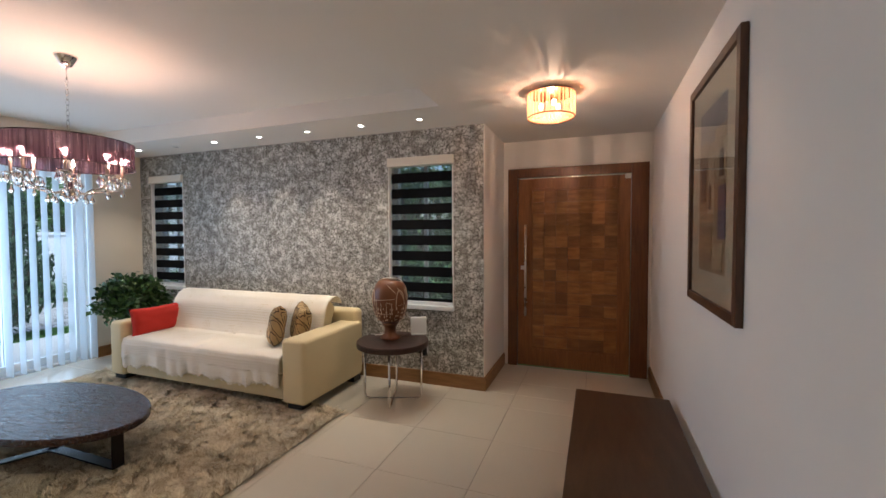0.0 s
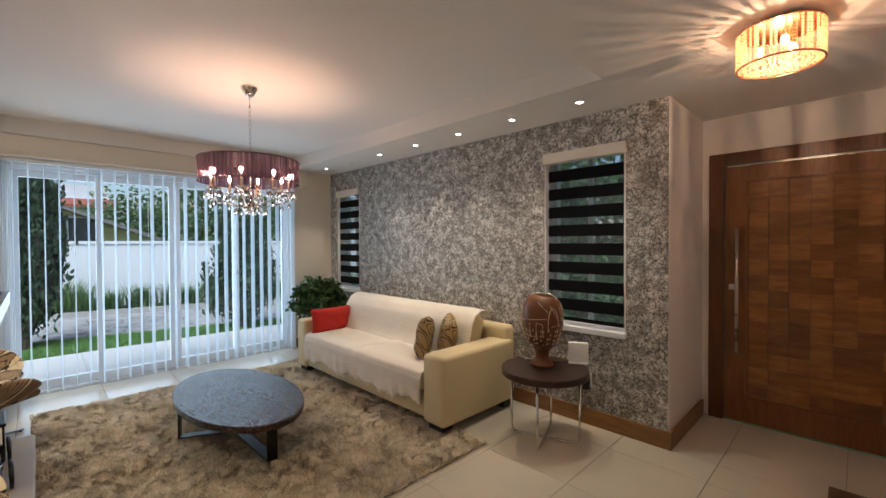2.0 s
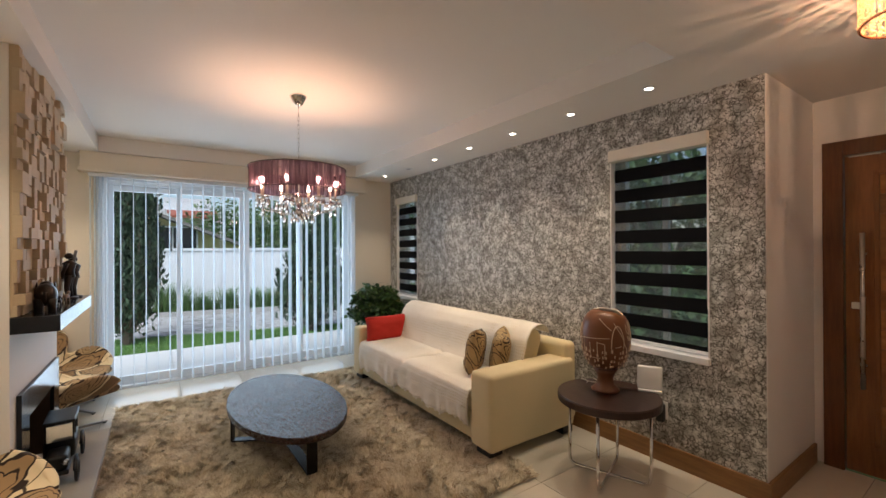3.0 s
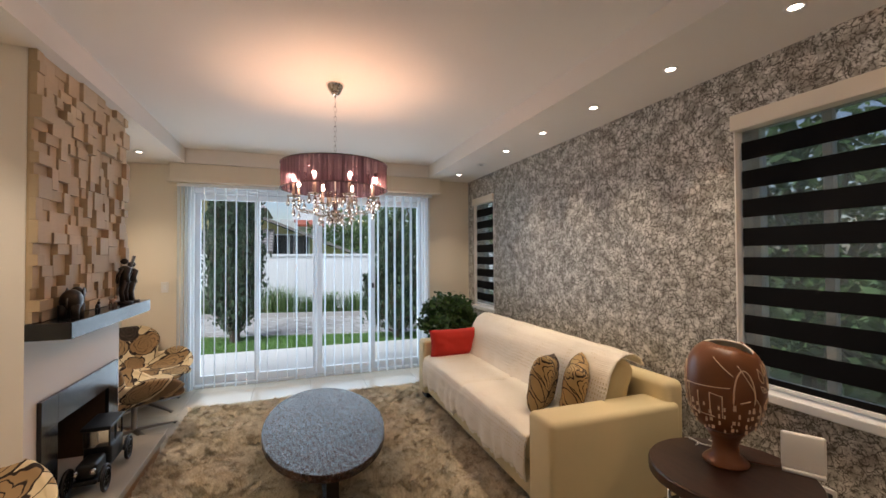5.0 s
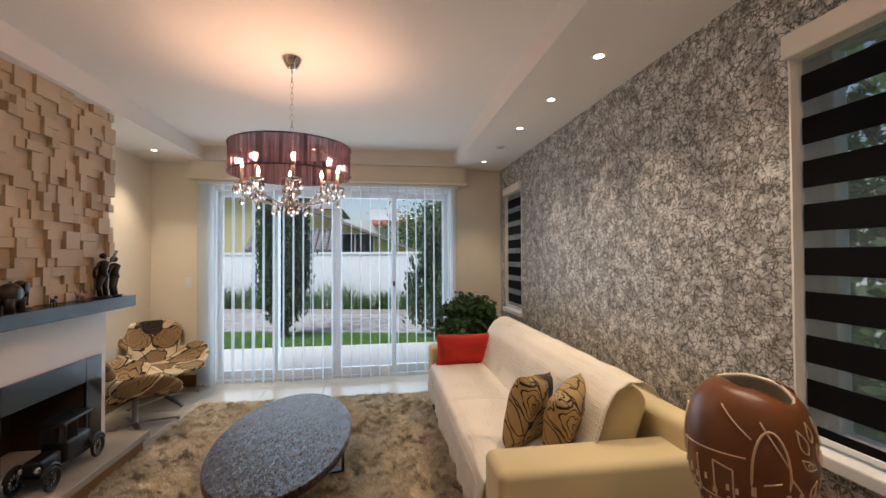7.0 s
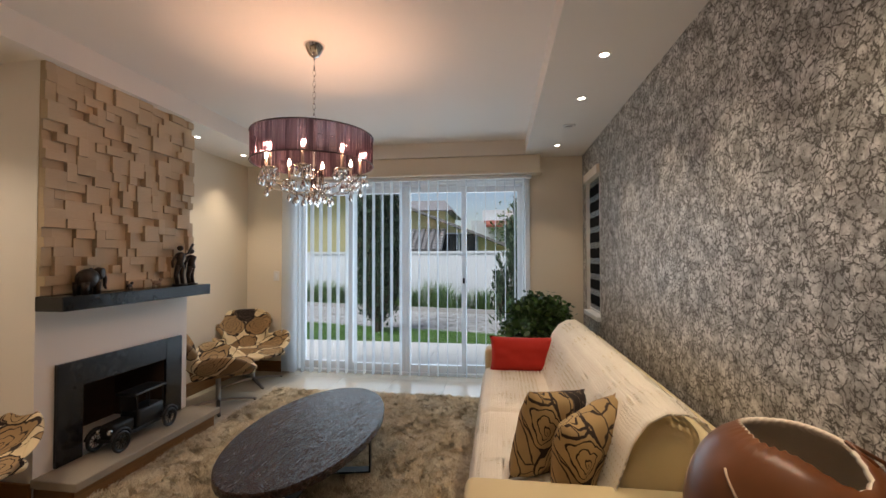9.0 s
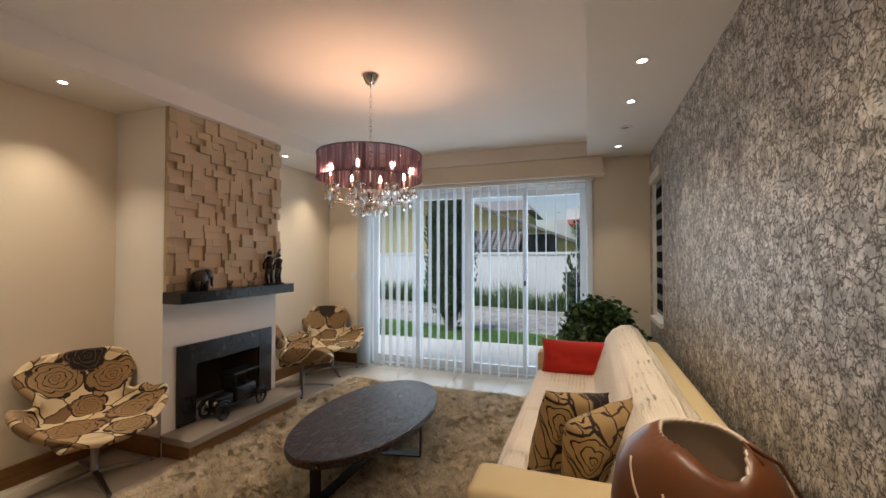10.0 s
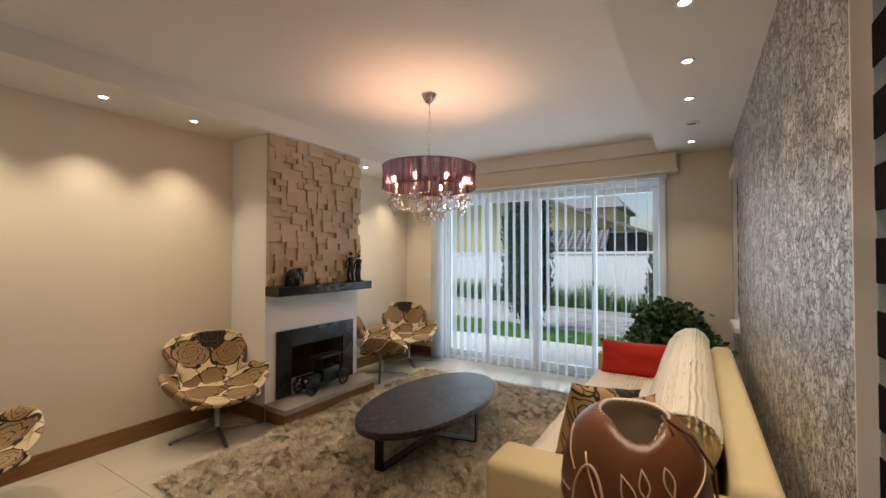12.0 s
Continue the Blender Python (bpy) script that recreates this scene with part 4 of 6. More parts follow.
def egg_r(z):
    for (r0, z0), (r1, z1) in zip(EGG, EGG[1:]):
        if z0 <= z <= z1:
            return r0 + (r1 - r0) * (z - z0) / (z1 - z0)
    return EGG[-1][0] if z > 0.3 else EGG[0][0]


bm = bmesh.new()
NS = 72
rings = []
for j in range(21):
    row = []
    for k in range(NS):
        q = 2 * math.pi * k / NS
        zt = 0.541 + 0.003 * math.sin(3 * q + 0.6) + (0.0025 if k % 2 else 0) - 0.036 * max(0.0, math.cos(q - 0.25)) ** 8
        z = 0.150 + (zt - 0.150) * j / 20
        r = egg_r(z)
        row.append(bm.verts.new((r * math.cos(q), r * math.sin(q), z)))
    rings.append(row)
for a, b in zip(rings, rings[1:]):
    for k in range(NS):
        bm.faces.new((a[k], a[(k + 1) % NS], b[(k + 1) % NS], b[k]))
body = part("body", bm, CLAY, lampo, smooth=True)
body.data.materials.append(INSIDE)
so = body.modifiers.new("wall", "SOLIDIFY")
so.thickness, so.offset, so.material_offset, so.material_offset_rim = 0.009, -1, 1, 1
part("foot", lathe(bmesh.new(), [(0.088, 0), (0.092, 0.008), (0.080, 0.022), (0.055, 0.045), (0.050, 0.085), (0.060, 0.115), (0.082, 0.150), (0.02, 0.152)], 36), CLAY, lampo, "turned clay foot", smooth=True)


for q0 in (-0.47, 2.2, 3.9):
    arch = [(q0 + 0.27 * math.cos(math.pi * k / 14), 0.335 + 0.115 * math.sin(math.pi * k / 14)) for k in range(15)]
    arch = [(q0 + 0.29, 0.20)] + arch + [(q0 - 0.29, 0.20)]
    on = [((egg_r(z) + 0.001) * math.cos(q), (egg_r(z) + 0.001) * math.sin(q), z) for q, z in arch]
    part("carved_arch", tube(bmesh.new(), on, 0.0032, 6), PALE, lampo, "pale incised arch", smooth=True)
for q0, z0, q1, z1 in ((-2.3, 0.36, -0.82, 0.375), (-1.25, 0.495, -0.74, 0.425), (-1.95, 0.37, -1.95, 0.24), (-1.62, 0.34, -1.62, 0.24), (-1.30, 0.345, -1.30, 0.24), (-1.30, 0.345, -1.0, 0.335), (-1.0, 0.335, -1.0, 0.24), (-0.58, 0.315, -0.33, 0.325), (-0.2, 0.34, 0.0, 0.30), (0.0, 0.30, 0.12, 0.22), (0.7, 0.40, 1.5, 0.47), (2.7, 0.45, 3.4, 0.40), (-2.5, 0.245, -1.2, 0.24), (0.6, 0.36, 1.7, 0.35), (-0.6, 0.47, -0.2, 0.36), (4.3, 0.36, 3.2, 0.33)):
    on = [(q0 + (q1 - q0) * k / 8, z0 + (z1 - z0) * k / 8) for k in range(9)]
    part("carved_line", tube(bmesh.new(), [((egg_r(z) + 0.001) * math.cos(q), (egg_r(z) + 0.001) * math.sin(q), z) for q, z in on], 0.0022, 6), PALE, lampo, "pale incised line", smooth=True)
for q0, z0, dq, dz in ((-0.02, 0.455, 0.16, -0.06), (0.24, 0.47, 0.04, -0.05), (0.62, 0.42, -0.06, 0.055), (0.0, 0.385, 0.22, -0.03), (0.42, 0.365, 0.0, 0.05), (0.50, 0.355, 0.22, 0.03), (0.48, 0.325, 0.20, -0.03), (0.34, 0.325, -0.14, -0.045), (0.32, 0.355, -0.20, 0.015)):
    loop = []
    for k in range(15):
        f = k / 14
        wide = 0.30 * math.sin(math.pi * f) * (0.35 + 0.65 * f)
        loop.append((q0 + dq * f - dz * wide * 6.0, z0 + dz * f + dq * wide * 0.16))
    loop += [(q0 + dq * f + dz * 0.30 * math.sin(math.pi * f) * (0.35 + 0.65 * f) * 6.0, z0 + dz * f - dq * 0.30 * math.sin(math.pi * f) * (0.35 + 0.65 * f) * 0.16) for f in [1 - k / 14 for k in range(1, 14)]]
    part("carved_leaf", tube(bmesh.new(), [((egg_r(z) + 0.001) * math.cos(q), (egg_r(z) + 0.001) * math.sin(q), z) for q, z in loop], 0.0020, 6, closed=True), PALE, lampo, "pale outlined leaf", smooth=True)
bow = [(0.95, 0.520, 0.0), (1.10, 0.545, 0.006), (1.3, 0.515, 0.012), (1.45, 0.45, 0.012), (1.52, 0.38, 0.006), (1.55, 0.34, 0.0)]
part("bow", tube(bmesh.new(), [((egg_r(z) + o) * math.cos(q), (egg_r(z) + o) * math.sin(q), z) for q, z, o in bow], 0.0035, 8), CLAY, lampo, "clay bow down the side", smooth=True)
wins = bmesh.new()
for k in range(34):
    q = 2 * math.pi * k / 34 + 0.03 * math.sin(k * 3)
    for j in range(4):
        if (k * 7 + j * 5) % 4 == 0:
            continue
        z = 0.185 + 0.034 * j + 0.008 * math.sin(k * 1.7)
        h = 0.020 if (k + j) % 3 else 0.030
        m = Matrix.Translation((egg_r(z) * math.cos(q), egg_r(z) * math.sin(q), z)) @ pose(0, 0, 0, 0, 0, math.degrees(q)) @ Matrix.Diagonal((0.004, 0.007 if k % 3 else 0.011, h * 0.8, 1))
        bmesh.ops.create_cube(wins, size=1, matrix=m)
part("cut_windows", wins, PALE, lampo, "rows of small pale cut-out windows")["kind"] = "stuff"
cords = bmesh.new()
tube(cords, [(0.05, 0.07, 0.012), (0.09, 0.13, 0.005), (0.12, 0.17, 0.005), (0.11, 0.22, 0.005)], 0.003, 6)
part("cable", cords, plain("brown_cable", (0.10, 0.05, 0.03), 0.5), lampo, "thin brown lamp cable", smooth=True)

WHITEPL = plain("white_plastic", (0.80, 0.79, 0.77), 0.35, grain=200, vary=0.03, bump=0.02)
router = thing("router", pose(-1.530, 3.515, 0.543, 0, 0, 30), "white upright wifi router on the side table", "router")
bm = box(bmesh.new(), -0.075, 0.075, -0.014, 0.014, 0.012, 0.166, bevel=0.012, seg=4)
bmesh.ops.transform(bm, matrix=pose(0, 0, 0, -7), verts=bm.verts)
part("case", bm, WHITEPL, router, smooth=True)
part("stand", box(bmesh.new(), -0.072, 0.072, -0.024, 0.030, 0, 0.014, bevel=0.004), WHITEPL, router)
cable = tagged(part("white_cable", tube(bmesh.new(), [(-1.93 + 0.045 * math.cos(k * 0.55) + 0.004 * k, 3.33 + 0.02 * math.sin(k * 0.55) + 0.006 * k, 0.5465 + (0.004 if 5 < k < 9 else 0)) for k in range(17)], 0.0035, 6), WHITEPL, smooth=True), "coiled white charging cable on the side table", "cable")
plug = thing("power_plug", pose(-1.585, NORTH, 0.365), "black power adapters in a wall socket", "plug")
part("wall_plate", box(bmesh.new(), -0.075, 0.06, -0.010, -0.001, -0.06, 0.06, bevel=0.003), WHITEPL, plug, "white socket plate")
BLACKPL = plain("black_adapter", (0.012, 0.012, 0.013), 0.4)
part("adapter", box(bmesh.new(), 0.0, 0.05, -0.055, -0.010, -0.075, 0.045, bevel=0.008), BLACKPL, plug)
part("adapter", box(bmesh.new(), -0.06, -0.012, -0.05, -0.010, -0.055, 0.05, bevel=0.008), BLACKPL, plug)
socket = thing("wall_socket", pose(-1.86, NORTH, 0.33), "white wall socket plate behind the side table", "socket")
part("plate", box(bmesh.new(), -0.06, 0.06, -0.009, -0.001, -0.04, 0.04, bevel=0.003), WHITEPL, socket)
part("inset", box(bmesh.new(), -0.03, 0.03, -0.0105, -0.009, -0.018, 0.018, bevel=0.002), ALU, socket)
sw = thing("light_switch", pose(WEST, 0.12, 1.16), "white light switch plate beside the blind", "switch")
part("plate", box(bmesh.new(), 0.001, 0.009, -0.036, 0.036, -0.058, 0.058, bevel=0.003), WHITEPL, sw)
part("rocker", box(bmesh.new(), 0.009, 0.013, -0.014, 0.014, -0.026, 0.026, bevel=0.002), ALU, sw)

# ---- hall bench and picture ----
bench = thing("bench", pose(0, 0, 0), "low dark brown wooden bench along the hall wall", "bench")
BROWN = wood("brown_veneer", (0.050, 0.024, 0.010), (0.090, 0.046, 0.020), (9, 1.5, 9), 0.45, 2.5)
part("seat_top", box(bmesh.new(), -0.108, 0.515, 1.55, 3.215, 0.275, 0.32, bevel=0.006), BROWN, bench)
for y0, y1 in ((1.60, 1.64), (3.11, 3.15)):
    part("side_panel", box(bmesh.new(), -0.07, 0.50, y0, y1, 0, 0.2755, bevel=0.003), BROWN, bench)
part("rail", box(bmesh.new(), 0.18, 0.22, 1.64, 3.11, 0.06, 0.16, bevel=0.003), BROWN, bench)

pic = thing("framed_picture", pose(EAST, 2.31, 1.695), "brown framed print of an old street in a cream mount", "picture")
FRAMEW = wood("frame_wood", (0.055, 0.022, 0.010), (0.13, 0.058, 0.026), (9, 9, 2), 0.4)
HW, HH, FW = 0.44, 0.58, 0.045
part("frame", boxes((-0.030, -0.001, -HW, -HW + FW, -HH, HH), (-0.030, -0.001, HW - FW, HW, -HH, HH), (-0.030, -0.001, -HW + FW, HW - FW, HH - FW, HH), (-0.030, -0.001, -HW + FW, HW - FW, -HH, -HH + FW), bevel=0.003), FRAMEW, pic)
part("mount", boxes((-0.014, -0.002, -HW + FW - 0.003, HW - FW + 0.003, -HH + FW - 0.003, HH - FW + 0.003)), plain("cream_mount", (0.50, 0.44, 0.33), 0.8, vary=0.04), pic, "cream card mount")
ART = [(-0.235, 0.235, -0.40, 0.40, (0.30, 0.22, 0.13)), (-0.235, 0.235, 0.22, 0.40, (0.20, 0.19, 0.22)), (-0.235, -0.05, 0.02, 0.27, (0.38, 0.30, 0.19)), (0.06, 0.235, -0.10, 0.24, (0.22, 0.155, 0.09)), (-0.05, 0.06, -0.12, 0.16, (0.43, 0.35, 0.23)), (-0.235, -0.12, -0.24, 0.0, (0.12, 0.10, 0.15)), (-0.02, 0.18, -0.36, -0.18, (0.25, 0.17, 0.10)), (-0.20, -0.04, -0.38, -0.26, (0.40, 0.32, 0.20)), (0.10, 0.19, -0.06, 0.12, (0.08, 0.05, 0.035)), (-0.20, -0.14, 0.04, 0.16, (0.10, 0.07, 0.05)), (0.0, 0.04, -0.10, 0.02, (0.10, 0.07, 0.05))]
for k, (a, b, c, d, col) in enumerate(ART):
    part("print_patch", boxes((-0.0150 - 0.0004 * k, -0.0142, a, b, c, d)), plain("print_ink", col, 0.7, grain=50, blotch=14, vary=0.45), pic)
glz = part("glazing", boxes((-0.0225, -0.0215, -HW + FW - 0.003, HW - FW + 0.003, -HH + FW - 0.003, HH - FW + 0.003)), PANE, pic, "clear picture glass")
glz.visible_shadow = False

# ---- fireplace ----
GRANITE = plain("black_granite", (0.016, 0.017, 0.019), 0.16, grain=260, blotch=12, vary=0.5, bump=0.02)
STONE = plain("grey_hearth_stone", (0.34, 0.30, 0.24), 0.6, grain=80, blotch=5, vary=0.16, bump=0.2)
SOOT = plain("sooty_firebrick", (0.055, 0.034, 0.02), 0.9, grain=40, blotch=7, vary=0.4, bump=0.3)
fp = thing("fireplace", pose(0, 0, 0), "built-in fireplace with a black granite surround", "fireplace")
F0, F1, F2, F3 = -3.975, -3.025, 0.157, 0.757
for a, b, c in ((F0, FB[0] + 0.02, F2), (FB[1] - 0.02, F1, F2), (FB[0] + 0.0205, FB[1] - 0.0205, FB[3] - 0.01)):
    part("surround_slab", boxes((a, b, CH[2] + 0.001, CH[2] + 0.022, c, F3), bevel=0.0015), GRANITE, fp, "polished black granite slab")
part("firebox", boxes((FB[0] + 0.001, FB[0] + 0.02, SOUTH + 0.07, CH[2], FB[2] + 0.002, FB[3] - 0.002), (FB[1] - 0.02, FB[1] - 0.001, SOUTH + 0.07, CH[2], FB[2] + 0.002, FB[3] - 0.002), (FB[0] + 0.02, FB[1] - 0.02, SOUTH + 0.061, SOUTH + 0.08, FB[2] + 0.002, FB[3] - 0.002), (FB[0] + 0.02, FB[1] - 0.02, SOUTH + 0.08, CH[2], FB[3] - 0.02, FB[3] - 0.002)), SOOT, fp, "brown sooty inside")
hearth = thing("hearth", pose(0, 0, 0), "grey stone hearth slab on a wooden plinth", "hearth")
part("slab", box(bmesh.new(), -4.075, -2.905, CH[2] + 0.001, 0.535, 0.105, 0.155, bevel=0.007), STONE, hearth, "rough grey stone slab")
part("plinth", box(bmesh.new(), -4.04, -2.925, CH[2] + 0.001, 0.505, 0, 0.1045, bevel=0.003), BASE, hearth, "brown wooden plinth")
mantel = tagged(part("mantel_shelf", box(bmesh.new(), -4.085, -2.915, CH[2] + 0.001, 0.425, 1.085, 1.168, bevel=0.003), GRANITE), "thick black polished stone mantel shelf", "mantel shelf")

# ---- figures on the mantel ----
BRONZE = plain("dark_bronze", (0.035, 0.024, 0.017), 0.32, 0.4, grain=60, vary=0.3)
PORC = plain("brown_white_ceramic", (0.30, 0.20, 0.13), 0.4, blotch=60, vary=0.6)


def figure(m, h, arm, label):
    """A plain slim standing shape cast in bronze."""
    bm = lathe(bmesh.new(), [(0.04, 0), (0.04, 0.012), (0.012, 0.014)], 16, sy=0.8)
    s = h / 0.25
    tube(bm, [(-0.016, 0, 0.012), (-0.022, 0.004, 0.06 * s), (-0.008, 0, 0.125 * s)], [0.010, 0.011, 0.017], 8)
    tube(bm, [(0.018, 0, 0.012), (0.018, 0.006, 0.06 * s), (0.008, 0, 0.125 * s)], [0.010, 0.011, 0.017], 8)
    tube(bm, [(0, 0, 0.115 * s), (0, 0, 0.15 * s), (0.002, 0, 0.19 * s), (0.002, 0, 0.205 * s)], [0.022, 0.017, 0.026, 0.009], 10)
    ball(bm, 0.003, 0.003, 0.228 * s, 0.016, 0.017, 0.021)
    tube(bm, [(-0.022, 0, 0.19 * s), (-0.040, 0.01, 0.15 * s), (-0.03, 0.02, 0.11 * s)], 0.007, 6)
    tube(bm, [(0.024, 0, 0.19 * s), *arm], 0.007, 6)
    ob = part("figurine", bm, BRONZE, smooth=True)
    bmesh_scale = Matrix.Diagonal((1.35, 1.5, 1.0, 1.0))
    ob.data.transform(bmesh_scale)
    ob.matrix_world = m
    return tagged(ob, label, "figurine", "bronze figures on the mantel")


figure(pose(-3.86, 0.335, 1.168, 0, 0, 170), 0.32, [(0.05, 0, 0.25), (0.085, 0.0, 0.33)], "dark bronze standing figure with a raised arm")
figure(pose(-3.965, 0.345, 1.168, 0, 0, 190), 0.295, [(0.042, 0.01, 0.18), (0.03, 0.02, 0.13)], "dark bronze standing figure, arms lowered")
bm = bmesh.new()
ball(bm, 0, 0, 0.075, 0.062, 0.042, 0.052)
ball(bm, 0.068, 0, 0.10, 0.032, 0.028, 0.034)
for x in (-0.038, 0.032):
    for y in (-0.022, 0.022):
        tube(bm, [(x, y, 0.06), (x, y, 0.0)], [0.018, 0.015], 8)
tube(bm, [(0.092, 0, 0.10), (0.108, 0, 0.07), (0.106, 0, 0.03), (0.116, 0, 0.018)], [0.012, 0.010, 0.007, 0.005], 8)
for y in (-0.03, 0.03):
    ball(bm, 0.055, y, 0.105, 0.020, 0.005, 0.026)
tube(bm, [(-0.06, 0, 0.09), (-0.072, 0, 0.05)], 0.004, 6)
ele = tagged(part("elephant_figure", bm, BRONZE, smooth=True), "dark carved elephant figure on the mantel shelf", "figurine")
ele.matrix_world = pose(-3.13, 0.335, 1.168, 0, 0, 188) @ Matrix.Scale(1.2, 4)
for k, (x, s, mt, lab) in enumerate(((-3.40, 0.6, BRONZE, "tiny dark animal figure on the mantel shelf"), (-3.62, 0.75, PORC, "small brown and white ceramic animal figure"))):
    bm = bmesh.new()
    ball(bm, 0, 0, 0.035, 0.028, 0.014, 0.015)
    ball(bm, 0.030, 0, 0.055, 0.013, 0.010, 0.012)
    tube(bm, [(0.02, 0, 0.04), (0.028, 0, 0.052)], 0.008, 6)
    for a in (-0.018, 0.018):
        for b in (-0.008, 0.008):
            tube(bm, [(a, b, 0.03), (a, b, 0)], 0.004, 6)
    tube(bm, [(-0.026, 0, 0.04), (-0.036, 0, 0.058)], 0.003, 6)
    ob = tagged(part("animal_figure", bm, mt, smooth=True), lab, "figurine")
    ob.matrix_world = Matrix.Translation((x, 0.35, 1.168)) @ Matrix.Rotation(2.9 if k else 3.3, 4, "Z") @ Matrix.Scale(s * 1.4, 4)

# ---- model car on the hearth ----
car = thing("model_car", pose(-3.47, 0.345, 0.155, 0, 0, 3), "black metal model of a vintage car on the hearth", "model car")
BLK = plain("black_enamel", (0.004, 0.004, 0.0045), 0.45, grain=90, vary=0.3)
BRASS = plain("aged_brass", (0.05, 0.045, 0.035), 0.45, 1.0, vary=0.2)
part("chassis", box(bmesh.new(), -0.24, 0.24, -0.055, 0.055, 0.06, 0.085, bevel=0.006), BLK, car)
bm = box(bmesh.new(), 0.06, 0.23, -0.05, 0.05, 0.085, 0.17, bevel=0.02, seg=4)
part("bonnet", bm, BLK, car, smooth=True)
part("body", box(bmesh.new(), -0.17, 0.06, -0.07, 0.07, 0.085, 0.205, bevel=0.02, seg=3), BLK, car, smooth=True)
part("roof", boxes((-0.19, 0.09, -0.075, 0.075, 0.305, 0.325), bevel=0.008), BLK, car)
for x in (-0.16, -0.04, 0.06):
    for y in (-0.062, 0.062):
        part("pillar", tube(bmesh.new(), [(x, y, 0.20), (x, y, 0.306)], 0.005, 6), BLK, car)
wsc = part("windscreen", box(bmesh.new(), 0.062, 0.066, -0.058, 0.058, 0.20, 0.295), CHROME, car, "bright windscreen")
for x in (-0.20, 0.21):
    for y in (-0.088, 0.088):
        bm = bmesh.new()
        tube(bm, [(x + 0.057 * math.cos(2 * math.pi * k / 28), y, 0.066 + 0.057 * math.sin(2 * math.pi * k / 28)) for k in range(28)], 0.0095, 8, closed=True)
        tyre = part("wheel", bm, BLK, car, "black tyre", smooth=True)
        bm = bmesh.new()
        tube(bm, [(x + 0.046 * math.cos(2 * math.pi * k / 24), y, 0.066 + 0.046 * math.sin(2 * math.pi * k / 24)) for k in range(24)], 0.004, 6, closed=True)
        for k in range(10):
            q = 2 * math.pi * k / 10
            tube(bm, [(x, y, 0.066), (x + 0.046 * math.cos(q), y, 0.066 + 0.046 * math.sin(q))], 0.0025, 5)
        ball(bm, x, y, 0.066, 0.009, 0.012, 0.009, 8, 6)
        part("rim", bm, BRASS, tyre, "brass spoked rim", smooth=True)
for y in (-0.085, 0.085):
    for x in (-0.20, 0.21):
        pts = [(x + 0.078 * math.cos(q), y, 0.066 + 0.078 * math.sin(q)) for q in [0.3 + 2.5 * k / 10 for k in range(11)]]
        part("mudguard", tube(bmesh.new(), pts, 0.010, 6), BLK, car, smooth=True)
for y in (-0.04, 0.04):
    part("headlight", ball(bmesh.new(), 0.245, y, 0.135, 0.015, 0.018, 0.018), CHROME, car, "bright headlight", smooth=True)

# ---- swan chairs ----
BASEM = plain("dull_steel", (0.30, 0.28, 0.26), 0.35, 1.0, grain=150, vary=0.08, bump=0.02)
CENTRE = [(0.325, 0.312), (0.3, 0.337), (0.2, 0.327), (0.05, 0.302), (-0.1, 0.297), (-0.21, 0.342), (-0.275, 0.445), (-0.315, 0.58), (-0.345, 0.687), (-0.36, 0.755), (-0.362, 0.779)]
HALFW = [0.16, 0.25, 0.34, 0.395, 0.375, 0.285, 0.215, 0.275, 0.335, 0.29, 0.17]
LIFT = [0.02, 0.06, 0.15, 0.23, 0.25, 0.14, 0.05, 0.0, -0.03, -0.05, -0.03]
FORE = [-0.05, -0.05, -0.03, -0.02, -0.01, 0.04, 0.11, 0.12, 0.09, 0.06, 0.03]


